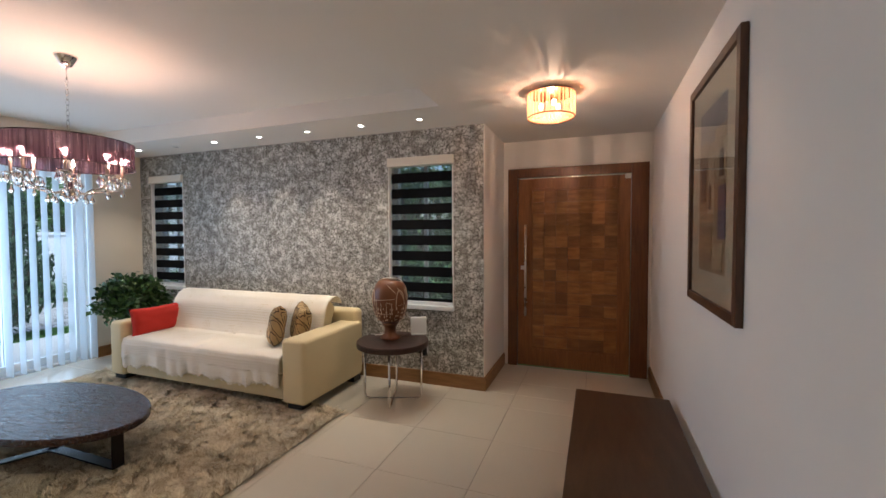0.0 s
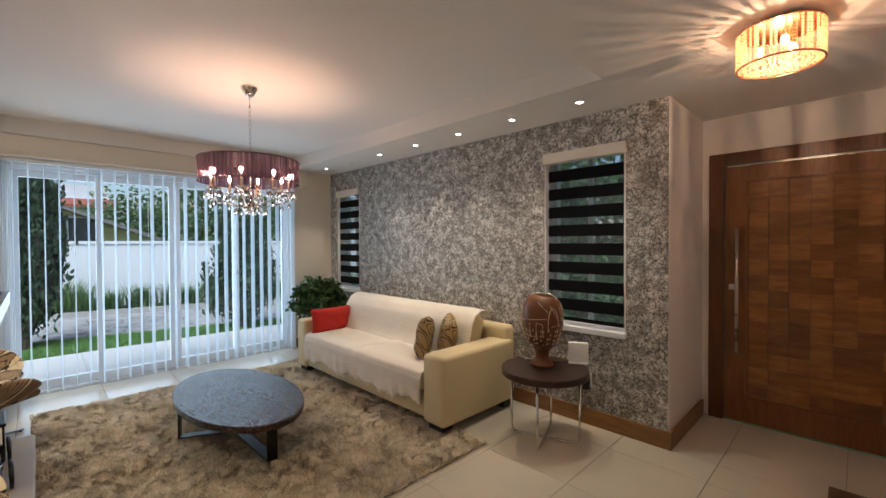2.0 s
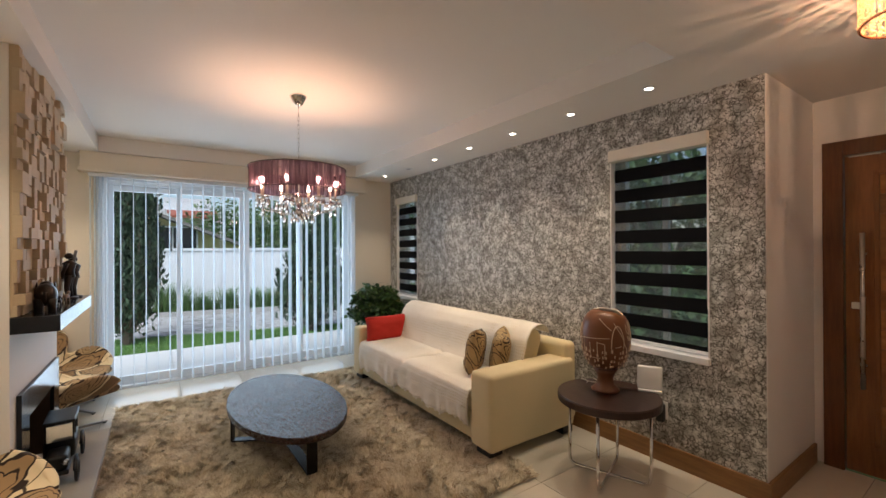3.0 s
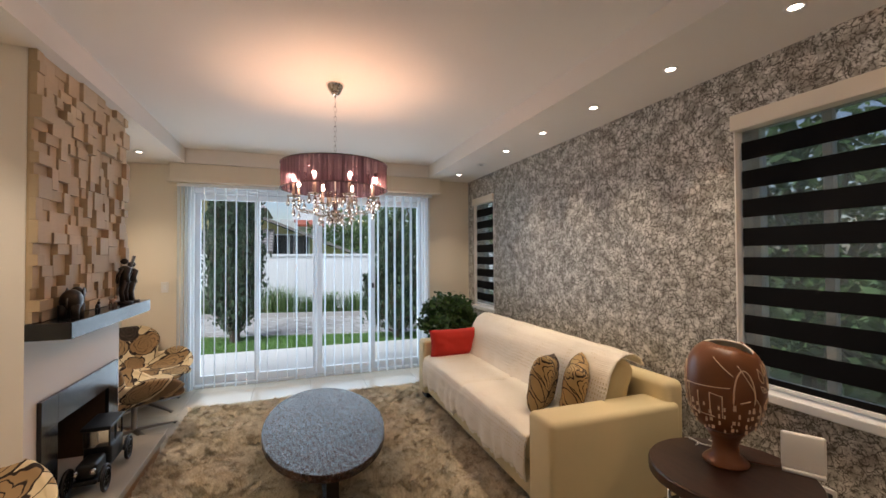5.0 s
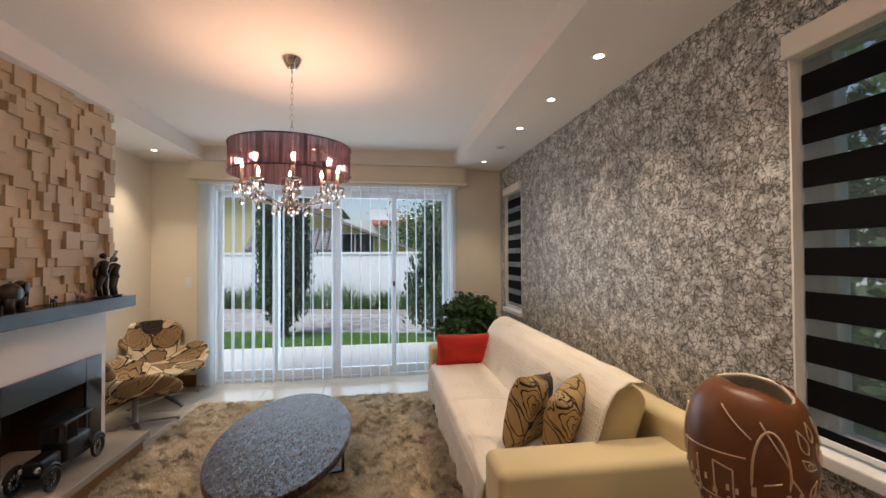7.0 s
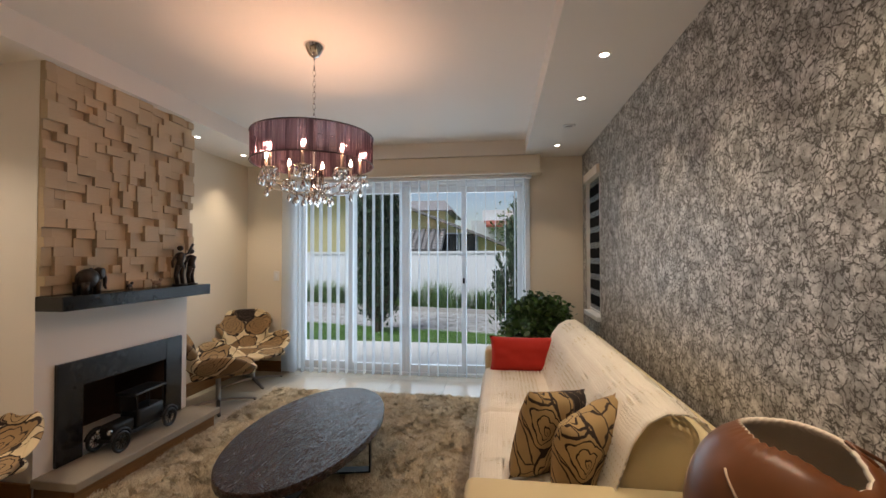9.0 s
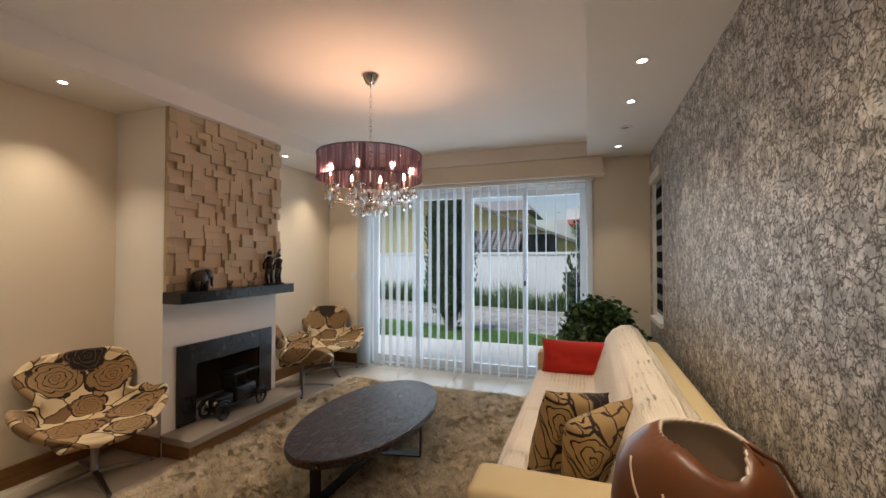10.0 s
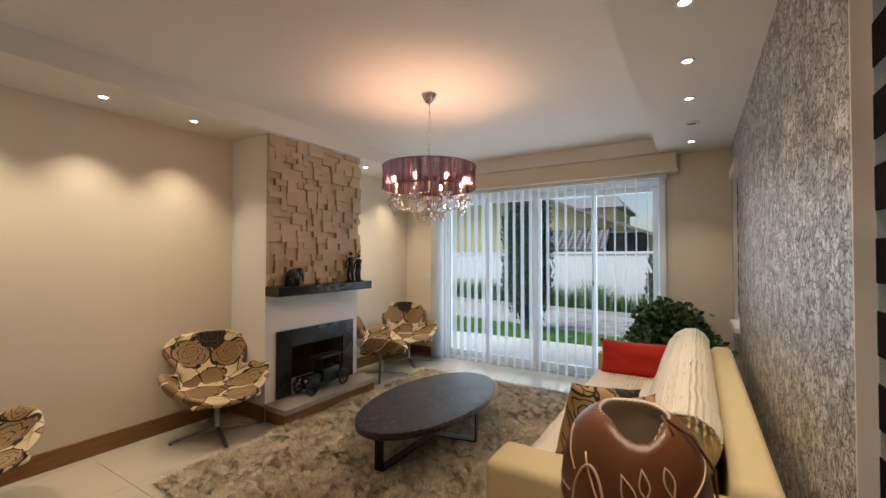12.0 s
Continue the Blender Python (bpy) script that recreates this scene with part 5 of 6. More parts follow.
def swan_chair(m):
    c = thing("swivel_chair", m, "winged swivel chair in rose-print cloth on a steel star base", "armchair", "rose-print swivel chairs")
    bm = bmesh.new()
    grid = []
    for (y, z), w, l, f in zip(CENTRE, HALFW, LIFT, FORE):
        row = []
        for i in range(13):
            s = i / 6 - 1
            a = abs(s) ** 2.1
            row.append(bm.verts.new((w * math.sin(s * math.pi / 2 * 0.92) / math.sin(math.pi / 2 * 0.92), y + f * a, z + l * a)))
        grid.append(row)
    for a, b in zip(grid, grid[1:]):
        for i in range(12):
            bm.faces.new((a[i], a[i + 1], b[i + 1], b[i]))
    bmesh.ops.recalc_face_normals(bm, faces=bm.faces)
    if sum((f.normal.z for f in bm.faces)) < 0:
        bmesh.ops.reverse_faces(bm, faces=bm.faces)
    me = bpy.data.meshes.new("shell")
    for f in bm.faces:
        f.smooth = True
    bm.to_mesh(me)
    bm.free()
    me.materials.append(FLORAL)
    ob = new("shell", me)
    ob.parent = c
    ob["label"] = "rose-print padded shell with wings"
    so = ob.modifiers.new("pad", "SOLIDIFY")
    so.thickness, so.offset = 0.050, -0.2
    su = ob.modifiers.new("round", "SUBSURF")
    su.levels = su.render_levels = 2
    bm = box(bmesh.new(), -0.25, 0.25, -0.235, 0.285, 0.312, 0.372, bevel=0.03, seg=4)
    bmesh.ops.transform(bm, matrix=Matrix.Translation((0, 0, -0.005)), verts=bm.verts)
    part("seat_pad", bm, FLORAL, c, smooth=True)
    part("column", lathe(bmesh.new(), [(0.075, 0.292), (0.07, 0.279), (0.022, 0.272), (0.022, 0.06), (0.034, 0.052), (0.034, 0.04)], 20), BASEM, c, "steel column", smooth=True)
    for k in range(4):
        q = math.radians(-4 + 90 * k)
        bm = bmesh.new()
        rows = []
        for r, z, w, t in ((0.0, 0.062, 0.022, 0.022), (0.12, 0.050, 0.020, 0.018), (0.33, 0.018, 0.015, 0.010)):
            cx, cy = r * math.cos(q), r * math.sin(q)
            sx, sy = -math.sin(q) * w, math.cos(q) * w
            rows.append([bm.verts.new((cx + sx, cy + sy, z - t)), bm.verts.new((cx - sx, cy - sy, z - t)), bm.verts.new((cx - sx * 0.7, cy - sy * 0.7, z)), bm.verts.new((cx + sx * 0.7, cy + sy * 0.7, z))])
        for a, b in zip(rows, rows[1:]):
            for i in range(4):
                bm.faces.new((a[i], a[(i + 1) % 4], b[(i + 1) % 4], b[i]))
        bm.faces.new(rows[-1])
        foot = part("base_arm", bm, BASEM, c, "tapered steel base arm")
        part("glide", lathe(bmesh.new(), [(0.011, 0), (0.011, 0.009)], 10, 0.315 * math.cos(q), 0.315 * math.sin(q)), BLACKPL, foot, "black glide")
    return c


chair = swan_chair(pose(-2.57, 0.125, 0, 0, 0, -14))
copy_thing(chair, pose(-5.20, 0.10, 0, 0, 0, -36))
copy_thing(chair, pose(-4.50, 0.20, 0, 0, 0, 42))
copy_thing(chair, pose(-1.13, 0.12, 0, 0, 0, 12))

# ---- potted plant ----
def leaf_green(name, a, b, rough=0.45):
    n = Nodes(name)
    g = n.t.nodes.new("ShaderNodeNewGeometry").outputs["Random Per Island"]
    n.set(Base_Color=n.mix(g, a, b), Roughness=rough)
    return n.m


def leaves(name, pos, size, material, parent=None, label="", droop=0.3, slim=0.45, r=None):
    """Many folded leaves of four corners at the places given."""
    r = r or np.random.default_rng(7)
    n = len(pos)
    d = r.normal(0, 1, (n, 3))
    d[:, 2] = d[:, 2] * 0.6 - droop * np.abs(r.normal(0, 1, n)) + 0.2
    d /= np.linalg.norm(d, axis=1)[:, None]
    s = np.cross(d, r.normal(0, 1, (n, 3)))
    s /= np.linalg.norm(s, axis=1)[:, None]
    L = (size * r.uniform(0.6, 1.3, n))[:, None]
    tip, mid = pos + d * L, pos + d * L * 0.5
    return quads(name, np.stack([pos, mid + s * L * slim / 2, tip, mid - s * L * slim / 2], 1), material, parent, label)


rng = np.random.default_rng(11)
plant = thing("potted_plant", pose(-5.08, 3.22, 0), "bushy green house plant in a pot beside the sofa", "plant")
part("pot", lathe(bmesh.new(), [(0.12, 0), (0.125, 0.01), (0.165, 0.30), (0.175, 0.31), (0.172, 0.325), (0.155, 0.32), (0.15, 0.29), (0.02, 0.285)], 32), plain("dark_clay_pot", (0.10, 0.07, 0.05), 0.6), plant, "dark clay pot", smooth=True)
stems = bmesh.new()
tips = []
for k in range(46):
    q, e = rng.uniform(0, 2 * math.pi), rng.uniform(0.25, 1.0)
    R, Z = 0.36 * e * rng.uniform(0.75, 1.1), 0.34 + 0.66 * (1 - 0.55 * e * e) * rng.uniform(0.8, 1.02)
    p = [(0, 0, 0.28), (0.45 * R * math.cos(q), 0.45 * R * math.sin(q), 0.28 + 0.7 * (Z - 0.28)), (R * math.cos(q), R * math.sin(q), Z)]
    tube(stems, p, [0.006, 0.005, 0.003], 5)
    tips.append(p[1])
    tips += [p[2]] * 3
part("stems", stems, leaf_green("stem_green", (0.05, 0.09, 0.02), (0.09, 0.13, 0.03)), plant)
tips = np.array(tips)
pos = np.repeat(tips, 30, 0) + rng.normal(0, 0.042, (len(tips) * 30, 3))
pos = pos[(pos[:, 1] < 0.48) & (pos[:, 2] > 0.33)]
leaves("foliage", pos, 0.060, leaf_green("dark_leaf", (0.018, 0.060, 0.016), (0.065, 0.15, 0.035), 0.4), plant, "dense small dark green leaves", 0.35, 0.7, rng)

# ---- garden ----
GZ = -0.10
def lawn_mat():
    n = Nodes("lawn_soil")
    n.set(Base_Color=n.mix(n.noise(9.0, 5), (0.045, 0.10, 0.02), (0.10, 0.20, 0.04)), Roughness=0.95)
    n.bump(n.noise(60.0, 4), 0.5, 0.02)
    return n.m


PATIO = plain("pale_patio_tile", (0.70, 0.69, 0.66), 0.55, grain=90, blotch=1.5, vary=0.07, bump=0.08)
def crazy_paving():
    n = Nodes("crazy_paving")
    v, e = n.t.nodes.new("ShaderNodeTexVoronoi"), n.t.nodes.new("ShaderNodeTexVoronoi")
    e.feature = "DISTANCE_TO_EDGE"
    for k in (v, e):
        k.inputs["Scale"].default_value = 3.2
        n.put(k.inputs["Vector"], n.co)
    stone = n.mix(n.math("MULTIPLY", v.outputs["Distance"], 0.9), (0.50, 0.48, 0.45), (0.34, 0.33, 0.31))
    stone = n.mix(0.35, stone, n.mix(n.noise(25.0, 5), (0.3, 0.29, 0.27), (0.55, 0.53, 0.5)))
    joint = n.ramp(e.outputs["Distance"], (0.0, 1.0), (0.03, 1.0), (0.05, 0.0))
    n.set(Base_Color=n.mix(joint, stone, (0.20, 0.19, 0.17)), Roughness=0.85)
    n.bump(joint, -0.4, 0.01)
    return n.m


PAVING = crazy_paving()
RENDERW = plain("white_render", (0.78, 0.79, 0.80), 0.85, grain=140, blotch=1.0, vary=0.05, bump=0.2)
CONC = plain("concrete_kerb", (0.42, 0.40, 0.37), 0.85, grain=70, vary=0.15, bump=0.3)
tagged(part("ground", boxes((-900, 60, -900, 900, GZ - 0.6, GZ - 0.04)), lawn_mat()), "green ground around the house", "ground", kind="structure")
tagged(part("foundation", boxes((WEST - 0.22, EAST + 0.2, -4.2, HALL + 0.2, GZ - 0.1, -0.201), (WEST - 0.4, WEST - 0.221, -8, 9, GZ - 0.1, -0.012)), CONC), "concrete footing and door sill", "foundation", kind="structure")
tagged(part("patio_bed", boxes((-8.02, WEST - 0.401, -9, 9, GZ - 0.05, GZ - 0.012)), GROUT), "mortar bed under the patio tiles", "patio", kind="structure")


def strip(name, near, far, z0, z1, material, label, category):
    """A garden strip from y = -12 to 12 between two slanting lines x(y)."""
    bm = bmesh.new()
    cs = [(near(-12), -12), (near(12), 12), (far(12), 12), (far(-12), -12)]
    lo = [bm.verts.new((x, y, z0)) for x, y in cs]
    hi = [bm.verts.new((x, y, z1)) for x, y in cs]
    bm.faces.new(hi)
    bm.faces.new(lo[::-1])
    for k in range(4):
        bm.faces.new((lo[k], lo[(k + 1) % 4], hi[(k + 1) % 4], hi[k]))
    return tagged(part(name, bm, material), label, category, kind="structure")


near_edge = lambda y: -8.02 + 0.0 * y
lawn_edge = lambda y: -9.55 + 0.22 * y
path_edge = lambda y: -12.3 + 0.22 * y
strip("lawn", near_edge, lawn_edge, GZ - 0.05, GZ - 0.015, lawn_mat(), "strip of short green lawn", "lawn")
strip("pavement", lawn_edge, path_edge, GZ - 0.05, GZ - 0.01, PAVING, "curving grey stone garden path", "path")
strip("kerb", path_edge, lambda y: path_edge(y) - 0.10, GZ - 0.05, GZ + 0.10, CONC, "low concrete kerb of the flower bed", "kerb")
strip("flower_bed", lambda y: path_edge(y) - 0.10, lambda y: path_edge(y) - 1.4, GZ - 0.05, GZ + 0.05, plain("bed_soil", (0.07, 0.05, 0.035), 0.95, vary=0.3), "soil of the flower bed", "flower bed")
bm = bmesh.new()
wx = lambda y: path_edge(y) - 1.25
cs = [(wx(-14), -14), (wx(16), 16), (wx(16) - 0.18, 16), (wx(-14) - 0.18, -14)]
for z0, z1, o in ((GZ - 0.2, 1.50, 0.0), (1.50, 1.57, 0.03)):
    lo = [bm.verts.new((x + (o if k < 2 else -o), y, z0)) for k, (x, y) in enumerate(cs)]
    hi = [bm.verts.new((x + (o if k < 2 else -o), y, z1)) for k, (x, y) in enumerate(cs)]
    bm.faces.new(hi)
    bm.faces.new(lo[::-1])
    for k in range(4):
        bm.faces.new((lo[k], lo[(k + 1) % 4], hi[(k + 1) % 4], hi[k]))
tagged(part("garden_wall", bm, RENDERW), "white rendered garden boundary wall with a coping", "garden wall", kind="structure")

rng = np.random.default_rng(21)


def blades(name, xs, ys, z, h, wide, material, label, category, lean=0.35, kind="stuff"):
    n = len(xs)
    q = rng.uniform(0, 2 * np.pi, n)
    H_ = h * rng.uniform(0.5, 1.15, n)
    d = np.stack([np.cos(q), np.sin(q), 0 * q], 1)
    s = np.stack([-np.sin(q), np.cos(q), 0 * q], 1) * (wide * rng.uniform(0.6, 1.2, n))[:, None]
    root = np.stack([xs, ys, np.full(n, z)], 1)
    mid = root + d * (H_ * lean * 0.4)[:, None]
    mid[:, 2] += H_ * 0.65
    tip = root + d * (H_ * lean * rng.uniform(0.6, 1.6, n))[:, None]
    tip[:, 2] += H_
    pts = np.concatenate([np.stack([root - s, root + s, mid + s * 0.8, mid - s * 0.8], 1), np.stack([mid - s * 0.8, mid + s * 0.8, tip + s * 0.1, tip - s * 0.1], 1)], 0)
    return tagged(quads(name, pts, material), label, category, kind=kind)


GRASS = leaf_green("grass_blade", (0.08, 0.20, 0.035), (0.19, 0.36, 0.09), 0.6)
n = 60000
ys = rng.uniform(-5.5, 7.5, n)
xs = rng.uniform(0, 1, n) * (lawn_edge(ys) + 8.02) - 8.02
blades("lawn_grass", xs, ys, GZ - 0.016, 0.045, 0.004, GRASS, "short mown green lawn grass", "grass", 0.5)
BEDG = leaf_green("bed_grass_blade", (0.05, 0.13, 0.03), (0.16, 0.27, 0.08), 0.5)
PETAL = plain("white_petal", (0.75, 0.74, 0.72), 0.7)
for k in range(34):
    y = -8.5 + k * 0.52 + rng.uniform(-0.12, 0.12)
    c = (path_edge(y) - rng.uniform(0.35, 0.75), y)
    s = rng.uniform(0.7, 1.25)
    n = 240
    clump = blades("grass_clump", c[0] + rng.normal(0, 0.13, n) * s, c[1] + rng.normal(0, 0.16, n) * s, GZ + 0.045, 0.62 * s, 0.009, BEDG, "clump of long arching green leaves in the bed", "ornamental grass", 0.55, "")
    clump["group"] = "clumps along the garden wall"

BARK = wood("bark", (0.06, 0.045, 0.03), (0.16, 0.12, 0.09), (6, 6, 1.5), 0.9, bump=0.6)
CYP = leaf_green("cypress_leaf", (0.018, 0.045, 0.022), (0.07, 0.12, 0.055), 0.7)


def cypress(x, y, height, radius, plumes, label, seed, flare=0.0, low=1.0):
    """A column of upright dark plumes round a trunk."""
    r = np.random.default_rng(seed)
    t = thing("cypress_tree", pose(x, y, GZ - 0.02), label, "tree")
    limbs = tube(bmesh.new(), [(0, 0, 0), (0.01, 0, 0.4), (-0.02, 0.02, height * 0.5), (0.01, 0, height * 0.93)], [0.10, 0.085, 0.05, 0.012], 10)
    pos = []
    for k in range(plumes):
        q = 2.4 * k + r.uniform(-0.4, 0.4)
        e = k / plumes
        z0 = 0.02 + height * 0.62 * e
        top = min(height, z0 + height * r.uniform(0.28, 0.48))
        R = radius * r.uniform(0.55, 1.08) * (low + (0.55 - low) * e)
        a = Vector((0, 0, z0))
        b = Vector((R * math.cos(q), R * math.sin(q), z0 + 0.35 * (top - z0)))
        c = Vector(((R + flare * r.uniform(0, 1)) * math.cos(q), (R + flare * r.uniform(0, 1)) * math.sin(q), top))
        tube(limbs, [a, b, c], [0.025, 0.015, 0.004], 5)
        for j in range(230):
            f = r.uniform(0.08, 1.0)
            p = a.lerp(b, f / 0.4) if f < 0.4 else b.lerp(c, (f - 0.4) / 0.6)
            w = 0.13 * (1.08 - f) + 0.02
            pos.append((p.x + r.normal(0, w * 0.7), p.y + r.normal(0, w * 0.7), max(0.05, p.z + r.normal(0, 0.05))))
    part("trunk", limbs, BARK, t, "brown trunk and limbs")
    n = len(pos)
    pos = np.array(pos)
    d = r.normal(0, 0.5, (n, 3))
    d[:, 2] = 1.0
    d /= np.linalg.norm(d, axis=1)[:, None]
    s = np.cross(d, r.normal(0, 1, (n, 3)))
    s /= np.linalg.norm(s, axis=1)[:, None]
    L = r.uniform(0.05, 0.13, n)[:, None]
    quads("crown", np.stack([pos, pos + d * L * 0.5 + s * L * 0.22, pos + d * L, pos + d * L * 0.5 - s * L * 0.22], 1), CYP, t, "dense dark green scale leaves")
    return t


cypress(-8.98, 0.40, 4.4, 0.47, 120, "tall dark green columnar cypress on the lawn", 5)
cypress(-8.35, 3.38, 2.45, 0.36, 50, "dark green spiky juniper beside the lawn", 8, 0.18, 1.7)

# ---- neighbouring houses ----
YELLOW = plain("yellow_render", (0.66, 0.58, 0.30), 0.85, grain=60, blotch=0.5, vary=0.06)
ROOFM = plain("grey_roof_tile", (0.27, 0.25, 0.245), 0.85, grain=14, blotch=0.8, vary=0.25, bump=0.4)
DARKGL = plain("dark_window", (0.03, 0.035, 0.04), 0.12)
WOODF = plain("grey_fascia", (0.22, 0.20, 0.18), 0.7)
HX = -17.2
house = thing("neighbour_house", pose(HX, 0, GZ - 0.04), "yellow rendered house with a grey tiled gable roof", "house")
bm = bmesh.new()
prof = [(-9.5, 0), (4.0, 0), (4.0, 1.55), (-2.3, 4.05), (-9.5, 4.05)]
a = [bm.verts.new((0, y, z)) for y, z in prof]
b = [bm.verts.new((-9, y, z)) for y, z in prof]
bm.faces.new(a)
bm.faces.new(b[::-1])
for k in range(5):
    bm.faces.new((a[k], a[(k + 1) % 5], b[(k + 1) % 5], b[k]))
part("wall", bm, YELLOW, house)
bm = bmesh.new()
for (y0, z0), (y1, z1) in (((4.5, 1.36), (-2.3, 4.07)), ((-2.3, 4.07), (-10.0, 4.09))):
    v = [bm.verts.new(p) for p in ((0.55, y0, z0), (0.55, y1, z1), (-9.5, y1, z1), (-9.5, y0, z0), (0.55, y0, z0 + 0.10), (0.55, y1, z1 + 0.10), (-9.5, y1, z1 + 0.10), (-9.5, y0, z0 + 0.10))]
    for f in ((0, 1, 2, 3), (4, 5, 6, 7), (0, 1, 5, 4), (1, 2, 6, 5), (2, 3, 7, 6), (3, 0, 4, 7)):
        bm.faces.new([v[i] for i in f])
roof = part("roof", bm, ROOFM, house, "grey tiled gable roof")
bm = bmesh.new()
for (y0, z0), (y1, z1) in (((4.52, 1.32), (-2.3, 4.03)), ((-2.3, 4.03), (-10.0, 4.05))):
    tube(bm, [(0.57, y0, z0 + 0.08), (0.57, y1, z1 + 0.08)], 0.07, 4)
part("fascia", bm, WOODF, roof, "grey verge board")
win = part("window", boxes((0.0, 0.05, 0.55, 1.95, 1.55, 2.45), bevel=0.01), DARKGL, house, "dark glazed window")
part("frame", boxes((0.02, 0.08, 0.50, 0.55, 1.5, 2.5), (0.02, 0.08, 1.95, 2.0, 1.5, 2.5), (0.02, 0.08, 0.55, 1.95, 2.45, 2.5), (0.02, 0.08, 0.55, 1.95, 1.5, 1.55), (0.02, 0.07, 1.22, 1.27, 1.55, 2.45)), ALU, win)
bm = bmesh.new()
for k in range(8):
    z0, z1 = 2.55 - 0.105 * k, 2.55 - 0.105 * (k + 1)
    x0, x1 = 0.2 + 0.16 * k, 0.2 + 0.16 * (k + 1) + 0.05
    for j in range(16):
        y0 = -2.35 + j * 0.2
        tube(bm, [(x0, y0, z0 + 0.04), (x1, y0, z1 + 0.05)], 0.10, 6)
porch = part("porch_roof", bm, ROOFM, house, "small porch roof of round grey tiles")
part("beam", boxes((0.0, 1.62, -2.5, 0.8, 1.58, 1.72)), WOODF, porch)
for y in (-2.3, 0.6):
    part("post", boxes((1.38, 1.52, y - 0.07, y + 0.07, 0, 1.58)), YELLOW, porch)

house2 = thing("far_house", pose(-26, 0, GZ - 0.04), "grey hipped roof of a house farther back", "house")
part("wall", boxes((-6, 0, -6.5, -0.5, 0, 4.4)), YELLOW, house2)
bm = bmesh.new()
v = [bm.verts.new(p) for p in ((0.5, -7, 4.38), (0.5, 0.0, 4.38), (-6.5, 0.0, 4.38), (-6.5, -7, 4.38), (-3, -5.0, 5.45), (-3, -0.9, 5.45))]
for f in ((0, 1, 5, 4), (1, 2, 5), (2, 3, 4, 5), (3, 0, 4), (0, 3, 2, 1)):
    bm.faces.new([v[i] for i in f])
part("roof", bm, ROOFM, house2, "dark grey hipped roof")
WH = plain("white_far_render", (0.66, 0.66, 0.66), 0.85, blotch=0.4, vary=0.06)
house3 = thing("far_house", pose(-40, 0, GZ - 0.04), "white flat-roofed house with a red tiled awning", "house")
part("wall", boxes((-8, 0, 0.2, 7.5, 0, 5.0), (-7, -1, 1.2, 4.6, 5.0, 6.1)), WH, house3)
bm = bmesh.new()
v = [bm.verts.new(p) for p in ((0, 1.4, 5.0), (0, 5.0, 5.0), (2.6, 4.8, 4.4), (2.6, 1.7, 4.4), (0, 1.4, 4.8), (0, 5.0, 4.8), (2.6, 4.8, 4.2), (2.6, 1.7, 4.2))]
for f in ((0, 1, 2, 3), (4, 5, 6, 7), (0, 1, 5, 4), (1, 2, 6, 5), (2, 3, 7, 6), (3, 0, 4, 7)):
    bm.faces.new([v[i] for i in f])
part("awning", bm, plain("red_roof_tile", (0.36, 0.10, 0.06), 0.8, grain=10, vary=0.2), house3, "red tiled awning")
for y in (1.4, 3.4, 5.6, 7.8):
    part("window", boxes((0.0, 0.06, y - 0.45, y + 0.45, 1.6, 2.9)), DARKGL, house3)
house4 = thing("far_house", pose(-34, 0, GZ - 0.04), "pale two-storey house with dark windows and a low roof", "house")
part("wall", boxes((-8, 0, 13, 26, 0, 5.6)), WH, house4)
part("roof", boxes((-8.5, 0.6, 12.5, 26.5, 5.6, 5.85)), ROOFM, house4)
for k in range(4):
    part("window", boxes((0, 0.06, 14.5 + 3 * k, 15.9 + 3 * k, 3.2, 4.6)), DARKGL, house4)


def tree(x, y, h, spread, seed, label, n=7000, size=0.16, mat_=None, base=0.35):
    """A broad tree: trunk, limbs and a crown of many leaves."""
    r = np.random.default_rng(seed)
    t = thing("garden_tree", pose(x, y, GZ - 0.04), label, "tree")
    bm = tube(bmesh.new(), [(0, 0, 0), (0.05, 0.03, h * 0.3), (0.0, 0.0, h * 0.6)], [0.16, 0.12, 0.05], 8)
    cs = []
    for k in range(16):
        q, e = 2.4 * k, r.uniform(0.3, 1)
        c = (spread * e * math.cos(q), spread * e * math.sin(q), h * r.uniform(base, 0.93))
        tube(bm, [(0.02, 0.01, h * 0.28), (c[0] * 0.5, c[1] * 0.5, h * 0.3 + (c[2] - h * 0.3) * 0.6), c], [0.06, 0.035, 0.01], 6)
        cs.append(c)
    part("trunk", bm, BARK, t, "brown trunk and limbs")
    pos = np.array(cs)[r.integers(0, 16, n)] + r.normal(0, spread * 0.26, (n, 3))
    pos = pos[pos[:, 2] > 0.4]
    leaves("crown", pos, size, mat_ or LEAFG, t, "loose green leaves", 0.2, 0.6, r)
    return t


LEAFG = leaf_green("tree_leaf", (0.035, 0.085, 0.02), (0.11, 0.19, 0.05), 0.55)
tree(-17.5, 6.3, 4.6, 1.8, 31, "leafy green tree behind the garden wall", 9000)
tree(-19.0, 9.8, 4.2, 1.9, 32, "leafy green tree behind the garden wall", 7000)
tree(-30, 5.5, 5.0, 2.2, 33, "distant green tree among the houses", 5000, 0.22)
for k, (x, y, s) in enumerate(((-6.4, 6.3, 1.5), (-4.6, 6.0, 1.4), (-2.9, 6.2, 1.6), (-1.9, 7.2, 1.8), (-7.9, 7.2, 1.7))):
    tree(x, y, 2.9, 0.95, 40 + k, "dense dark green shrub outside the window", 5200, 0.12, None, 0.12)

# hills on the horizon, the haze of distance mixed into their colour
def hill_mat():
    n = Nodes("hazed_hill")
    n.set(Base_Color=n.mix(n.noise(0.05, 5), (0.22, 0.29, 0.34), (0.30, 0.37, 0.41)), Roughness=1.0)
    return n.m


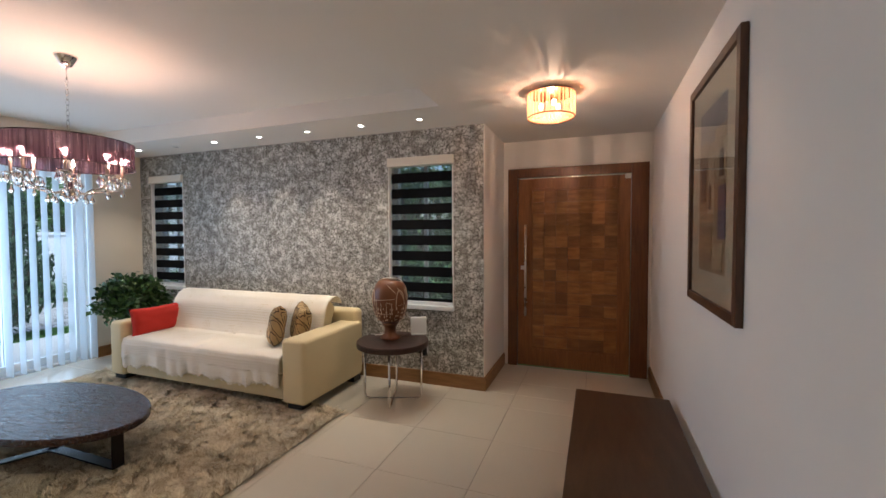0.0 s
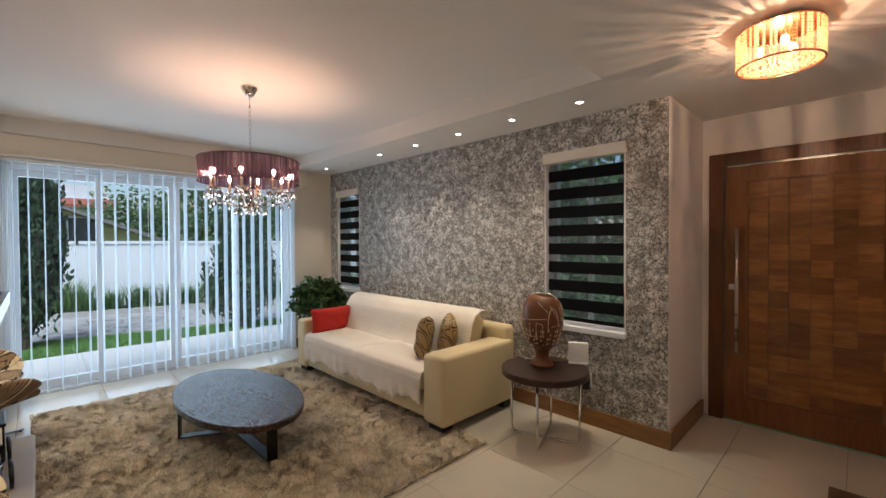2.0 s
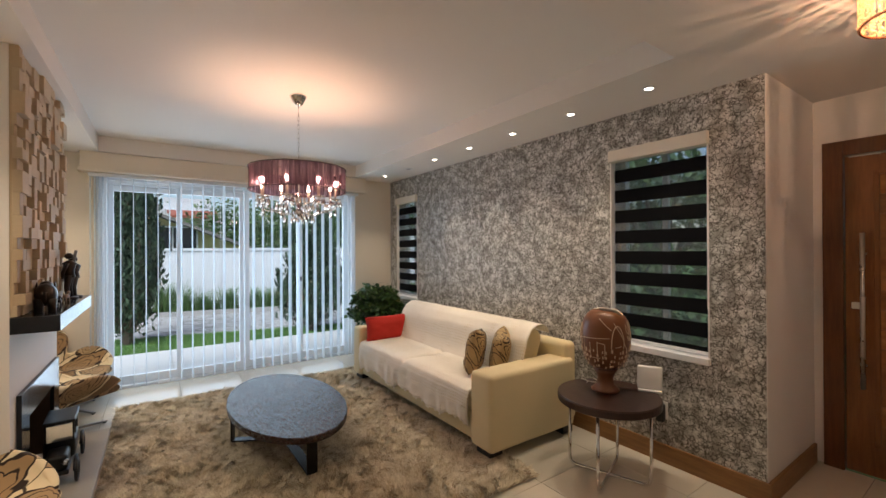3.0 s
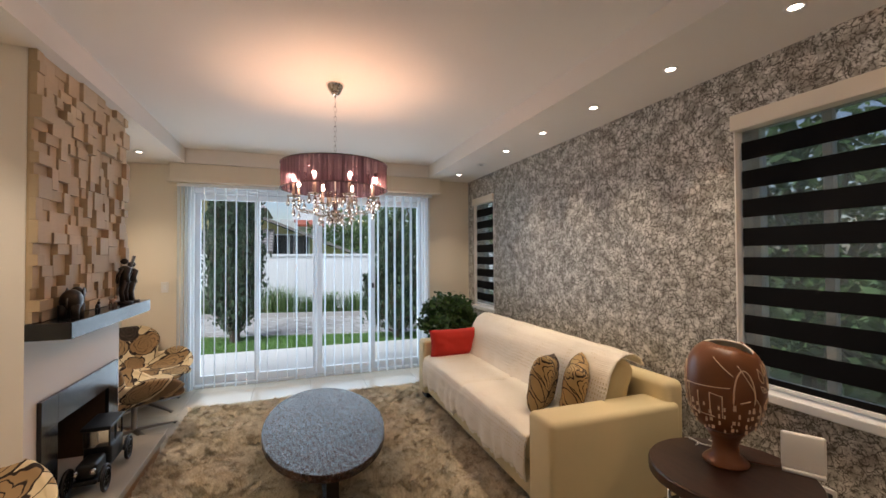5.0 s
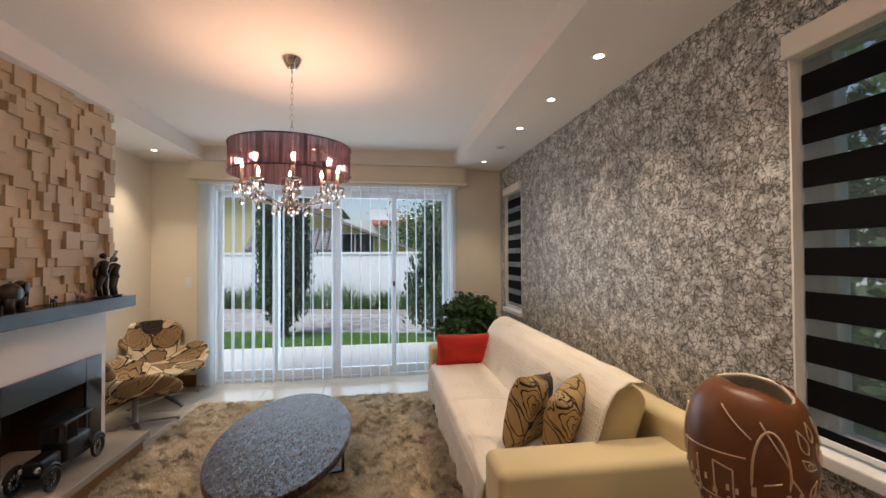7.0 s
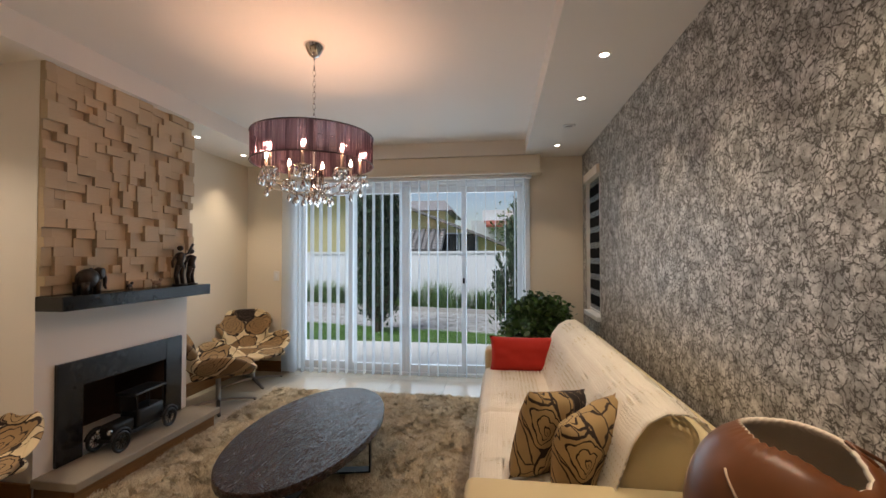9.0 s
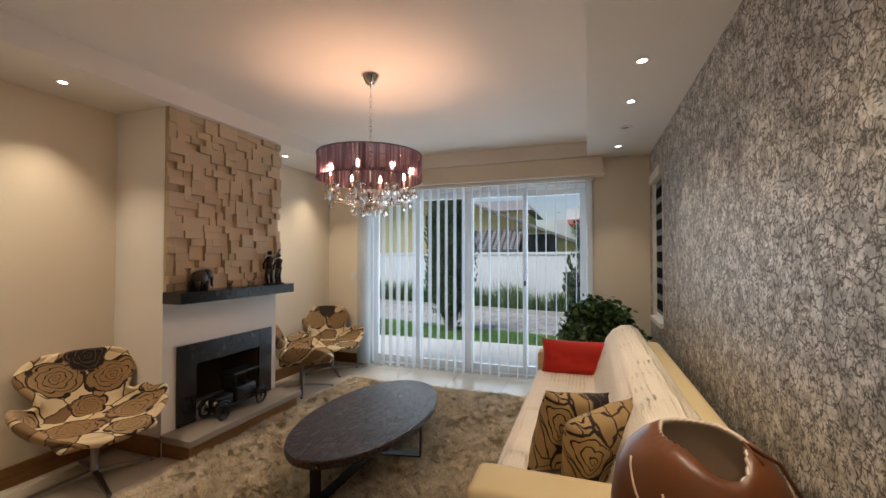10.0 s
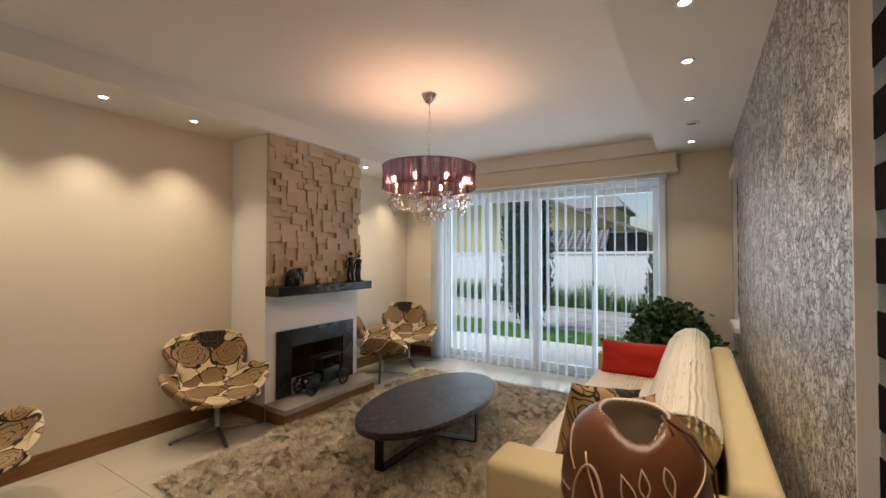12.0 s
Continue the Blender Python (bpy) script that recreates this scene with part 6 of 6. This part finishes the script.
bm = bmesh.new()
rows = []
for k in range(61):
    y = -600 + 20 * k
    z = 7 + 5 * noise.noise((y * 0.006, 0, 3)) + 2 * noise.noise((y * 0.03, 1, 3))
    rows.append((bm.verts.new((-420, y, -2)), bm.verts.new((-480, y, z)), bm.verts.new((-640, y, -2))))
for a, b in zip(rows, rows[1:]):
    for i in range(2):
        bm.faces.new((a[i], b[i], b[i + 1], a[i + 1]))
tagged(part("backdrop", bm, hill_mat(), smooth=True), "far hills with blue-green haze painted into their colour", "hills", kind="structure")

# ---- floor and patio tiles ----
def tiles(name, xs, ys, z, inside, material, parent, gap, thick=0.006):
    meshes = {}
    for x0, x1 in zip(xs, xs[1:]):
        for y0, y1 in zip(ys, ys[1:]):
            if not inside((x0 + x1) / 2, (y0 + y1) / 2):
                continue
            key = (round(x1 - x0, 3), round(y1 - y0, 3))
            if key not in meshes:
                bm = box(bmesh.new(), -key[0] / 2 + gap, key[0] / 2 - gap, -key[1] / 2 + gap, key[1] / 2 - gap, -thick, 0)
                top = [e for e in bm.edges if all(abs(v.co.z) < 1e-6 for v in e.verts)]
                bmesh.ops.bevel(bm, geom=top, offset=0.0012, segments=1, affect="EDGES")
                me = bpy.data.meshes.new(name)
                bm.to_mesh(me)
                bm.free()
                me.materials.append(material)
                meshes[key] = me
            ob = new(name, meshes[key])
            ob.parent = parent
            ob.location = ((x0 + x1) / 2, (y0 + y1) / 2, z)


def lines(lo, hi, origin, step):
    k0 = math.ceil((lo - origin) / step + 1e-6)
    out = [lo]
    while origin + k0 * step < hi - 1e-6:
        if origin + k0 * step > lo + 0.02:
            out.append(origin + k0 * step)
        k0 += 1
    return out + [hi]


floor = bpy.data.objects["floor"]
xs = lines(WEST, EAST, -1.268, 0.606)
ys = lines(SOUTH, NORTH, 2.24, 0.606)
tiles("tile", xs, ys, 0.0, lambda x, y: True, TILE, floor, 0.0014)
tiles("tile", lines(-0.957, EAST, -1.268, 0.606), lines(NORTH, HALL, 2.24, 0.606), 0.0, lambda x, y: True, TILE, floor, 0.0014)
tiles("tile", lines(-0.75, EAST, -1.268, 0.606), lines(-4.0, SOUTH, 2.24, 0.606), 0.0, lambda x, y: True, TILE, floor, 0.0014)
tiles("tile", lines(WEST - 0.21, WEST, 99, 1), lines(GD[0], GD[1], 2.24, 0.606), 0.0, lambda x, y: True, TILE, floor, 0.0014)
patio = bpy.data.objects["patio_bed"]
tiles("paving_tile", lines(-8.02, WEST - 0.41, -6.4, 0.8), lines(-6.5, 8.0, 0.2, 0.8), GZ, lambda x, y: True, PATIO, patio, 0.003, 0.012)

# ---- relief of wooden blocks over the mantel ----
def block_mat():
    n = Nodes("pale_relief_block")
    oi = n.t.nodes.new("ShaderNodeObjectInfo").outputs["Random"]
    c = n.mix(oi, (0.50, 0.385, 0.25), (0.61, 0.49, 0.34))
    c = n.mix(n.math("MULTIPLY", n.noise(30.0, 5, at=n.stretch(1, 1, 4)), 0.4), c, (0.42, 0.32, 0.20))
    n.set(Base_Color=c, Roughness=0.7)
    n.bump(n.noise(120.0, 4), 0.2, 0.002)
    return n.m


relief = thing("relief_panel", pose(0, 0, 0), "wall panel of pale square blocks at uneven depths", "wall panel")
RB = block_mat()
part("backing_board", boxes((CH[0] + 0.002, CH[1] - 0.002, CH[2] + 0.001, CH[2] + 0.012, 1.169, H - 0.002)), RB, relief)
CO, RO = 19, 24
bw, bh = (CH[1] - CH[0]) / CO, (H - 1.17) / RO
taken, deep = set(), {}
rr = random.Random(12)
shapes = {}
for j in range(RO):
    for i in range(CO):
        if (i, j) in taken:
            continue
        w, h = rr.choice(((1, 1), (1, 1), (2, 2), (2, 2), (2, 1), (2, 1), (1, 2), (3, 2)))
        w, h = min(w, CO - i), min(h, RO - j)
        while any((i + a, j + b) in taken for a in range(w) for b in range(h)):
            w, h = (w - 1, h) if w > 1 else (1, 1)
        beside = [deep.get((i - 1, j)), deep.get((i, j - 1))]
        d = rr.choice([k for k in (0.018, 0.028, 0.038, 0.048, 0.058) if all(o is None or abs(o - k) > 0.005 for o in beside)])
        for a in range(w):
            for b in range(h):
                taken.add((i + a, j + b))
                deep[(i + a, j + b)] = d
        key = (w, h, d)
        if key not in shapes:
            bm = box(bmesh.new(), 0.0004, w * bw - 0.0004, 0.011, d, 0.0004, h * bh - 0.0004, bevel=0.0015, seg=1)
            me = bpy.data.meshes.new("block")
            bm.to_mesh(me)
            bm.free()
            me.materials.append(RB)
            shapes[key] = me
        ob = new("block", shapes[key])
        ob.parent = relief
        ob.location = (CH[0] + i * bw, CH[2], 1.17 + j * bh)
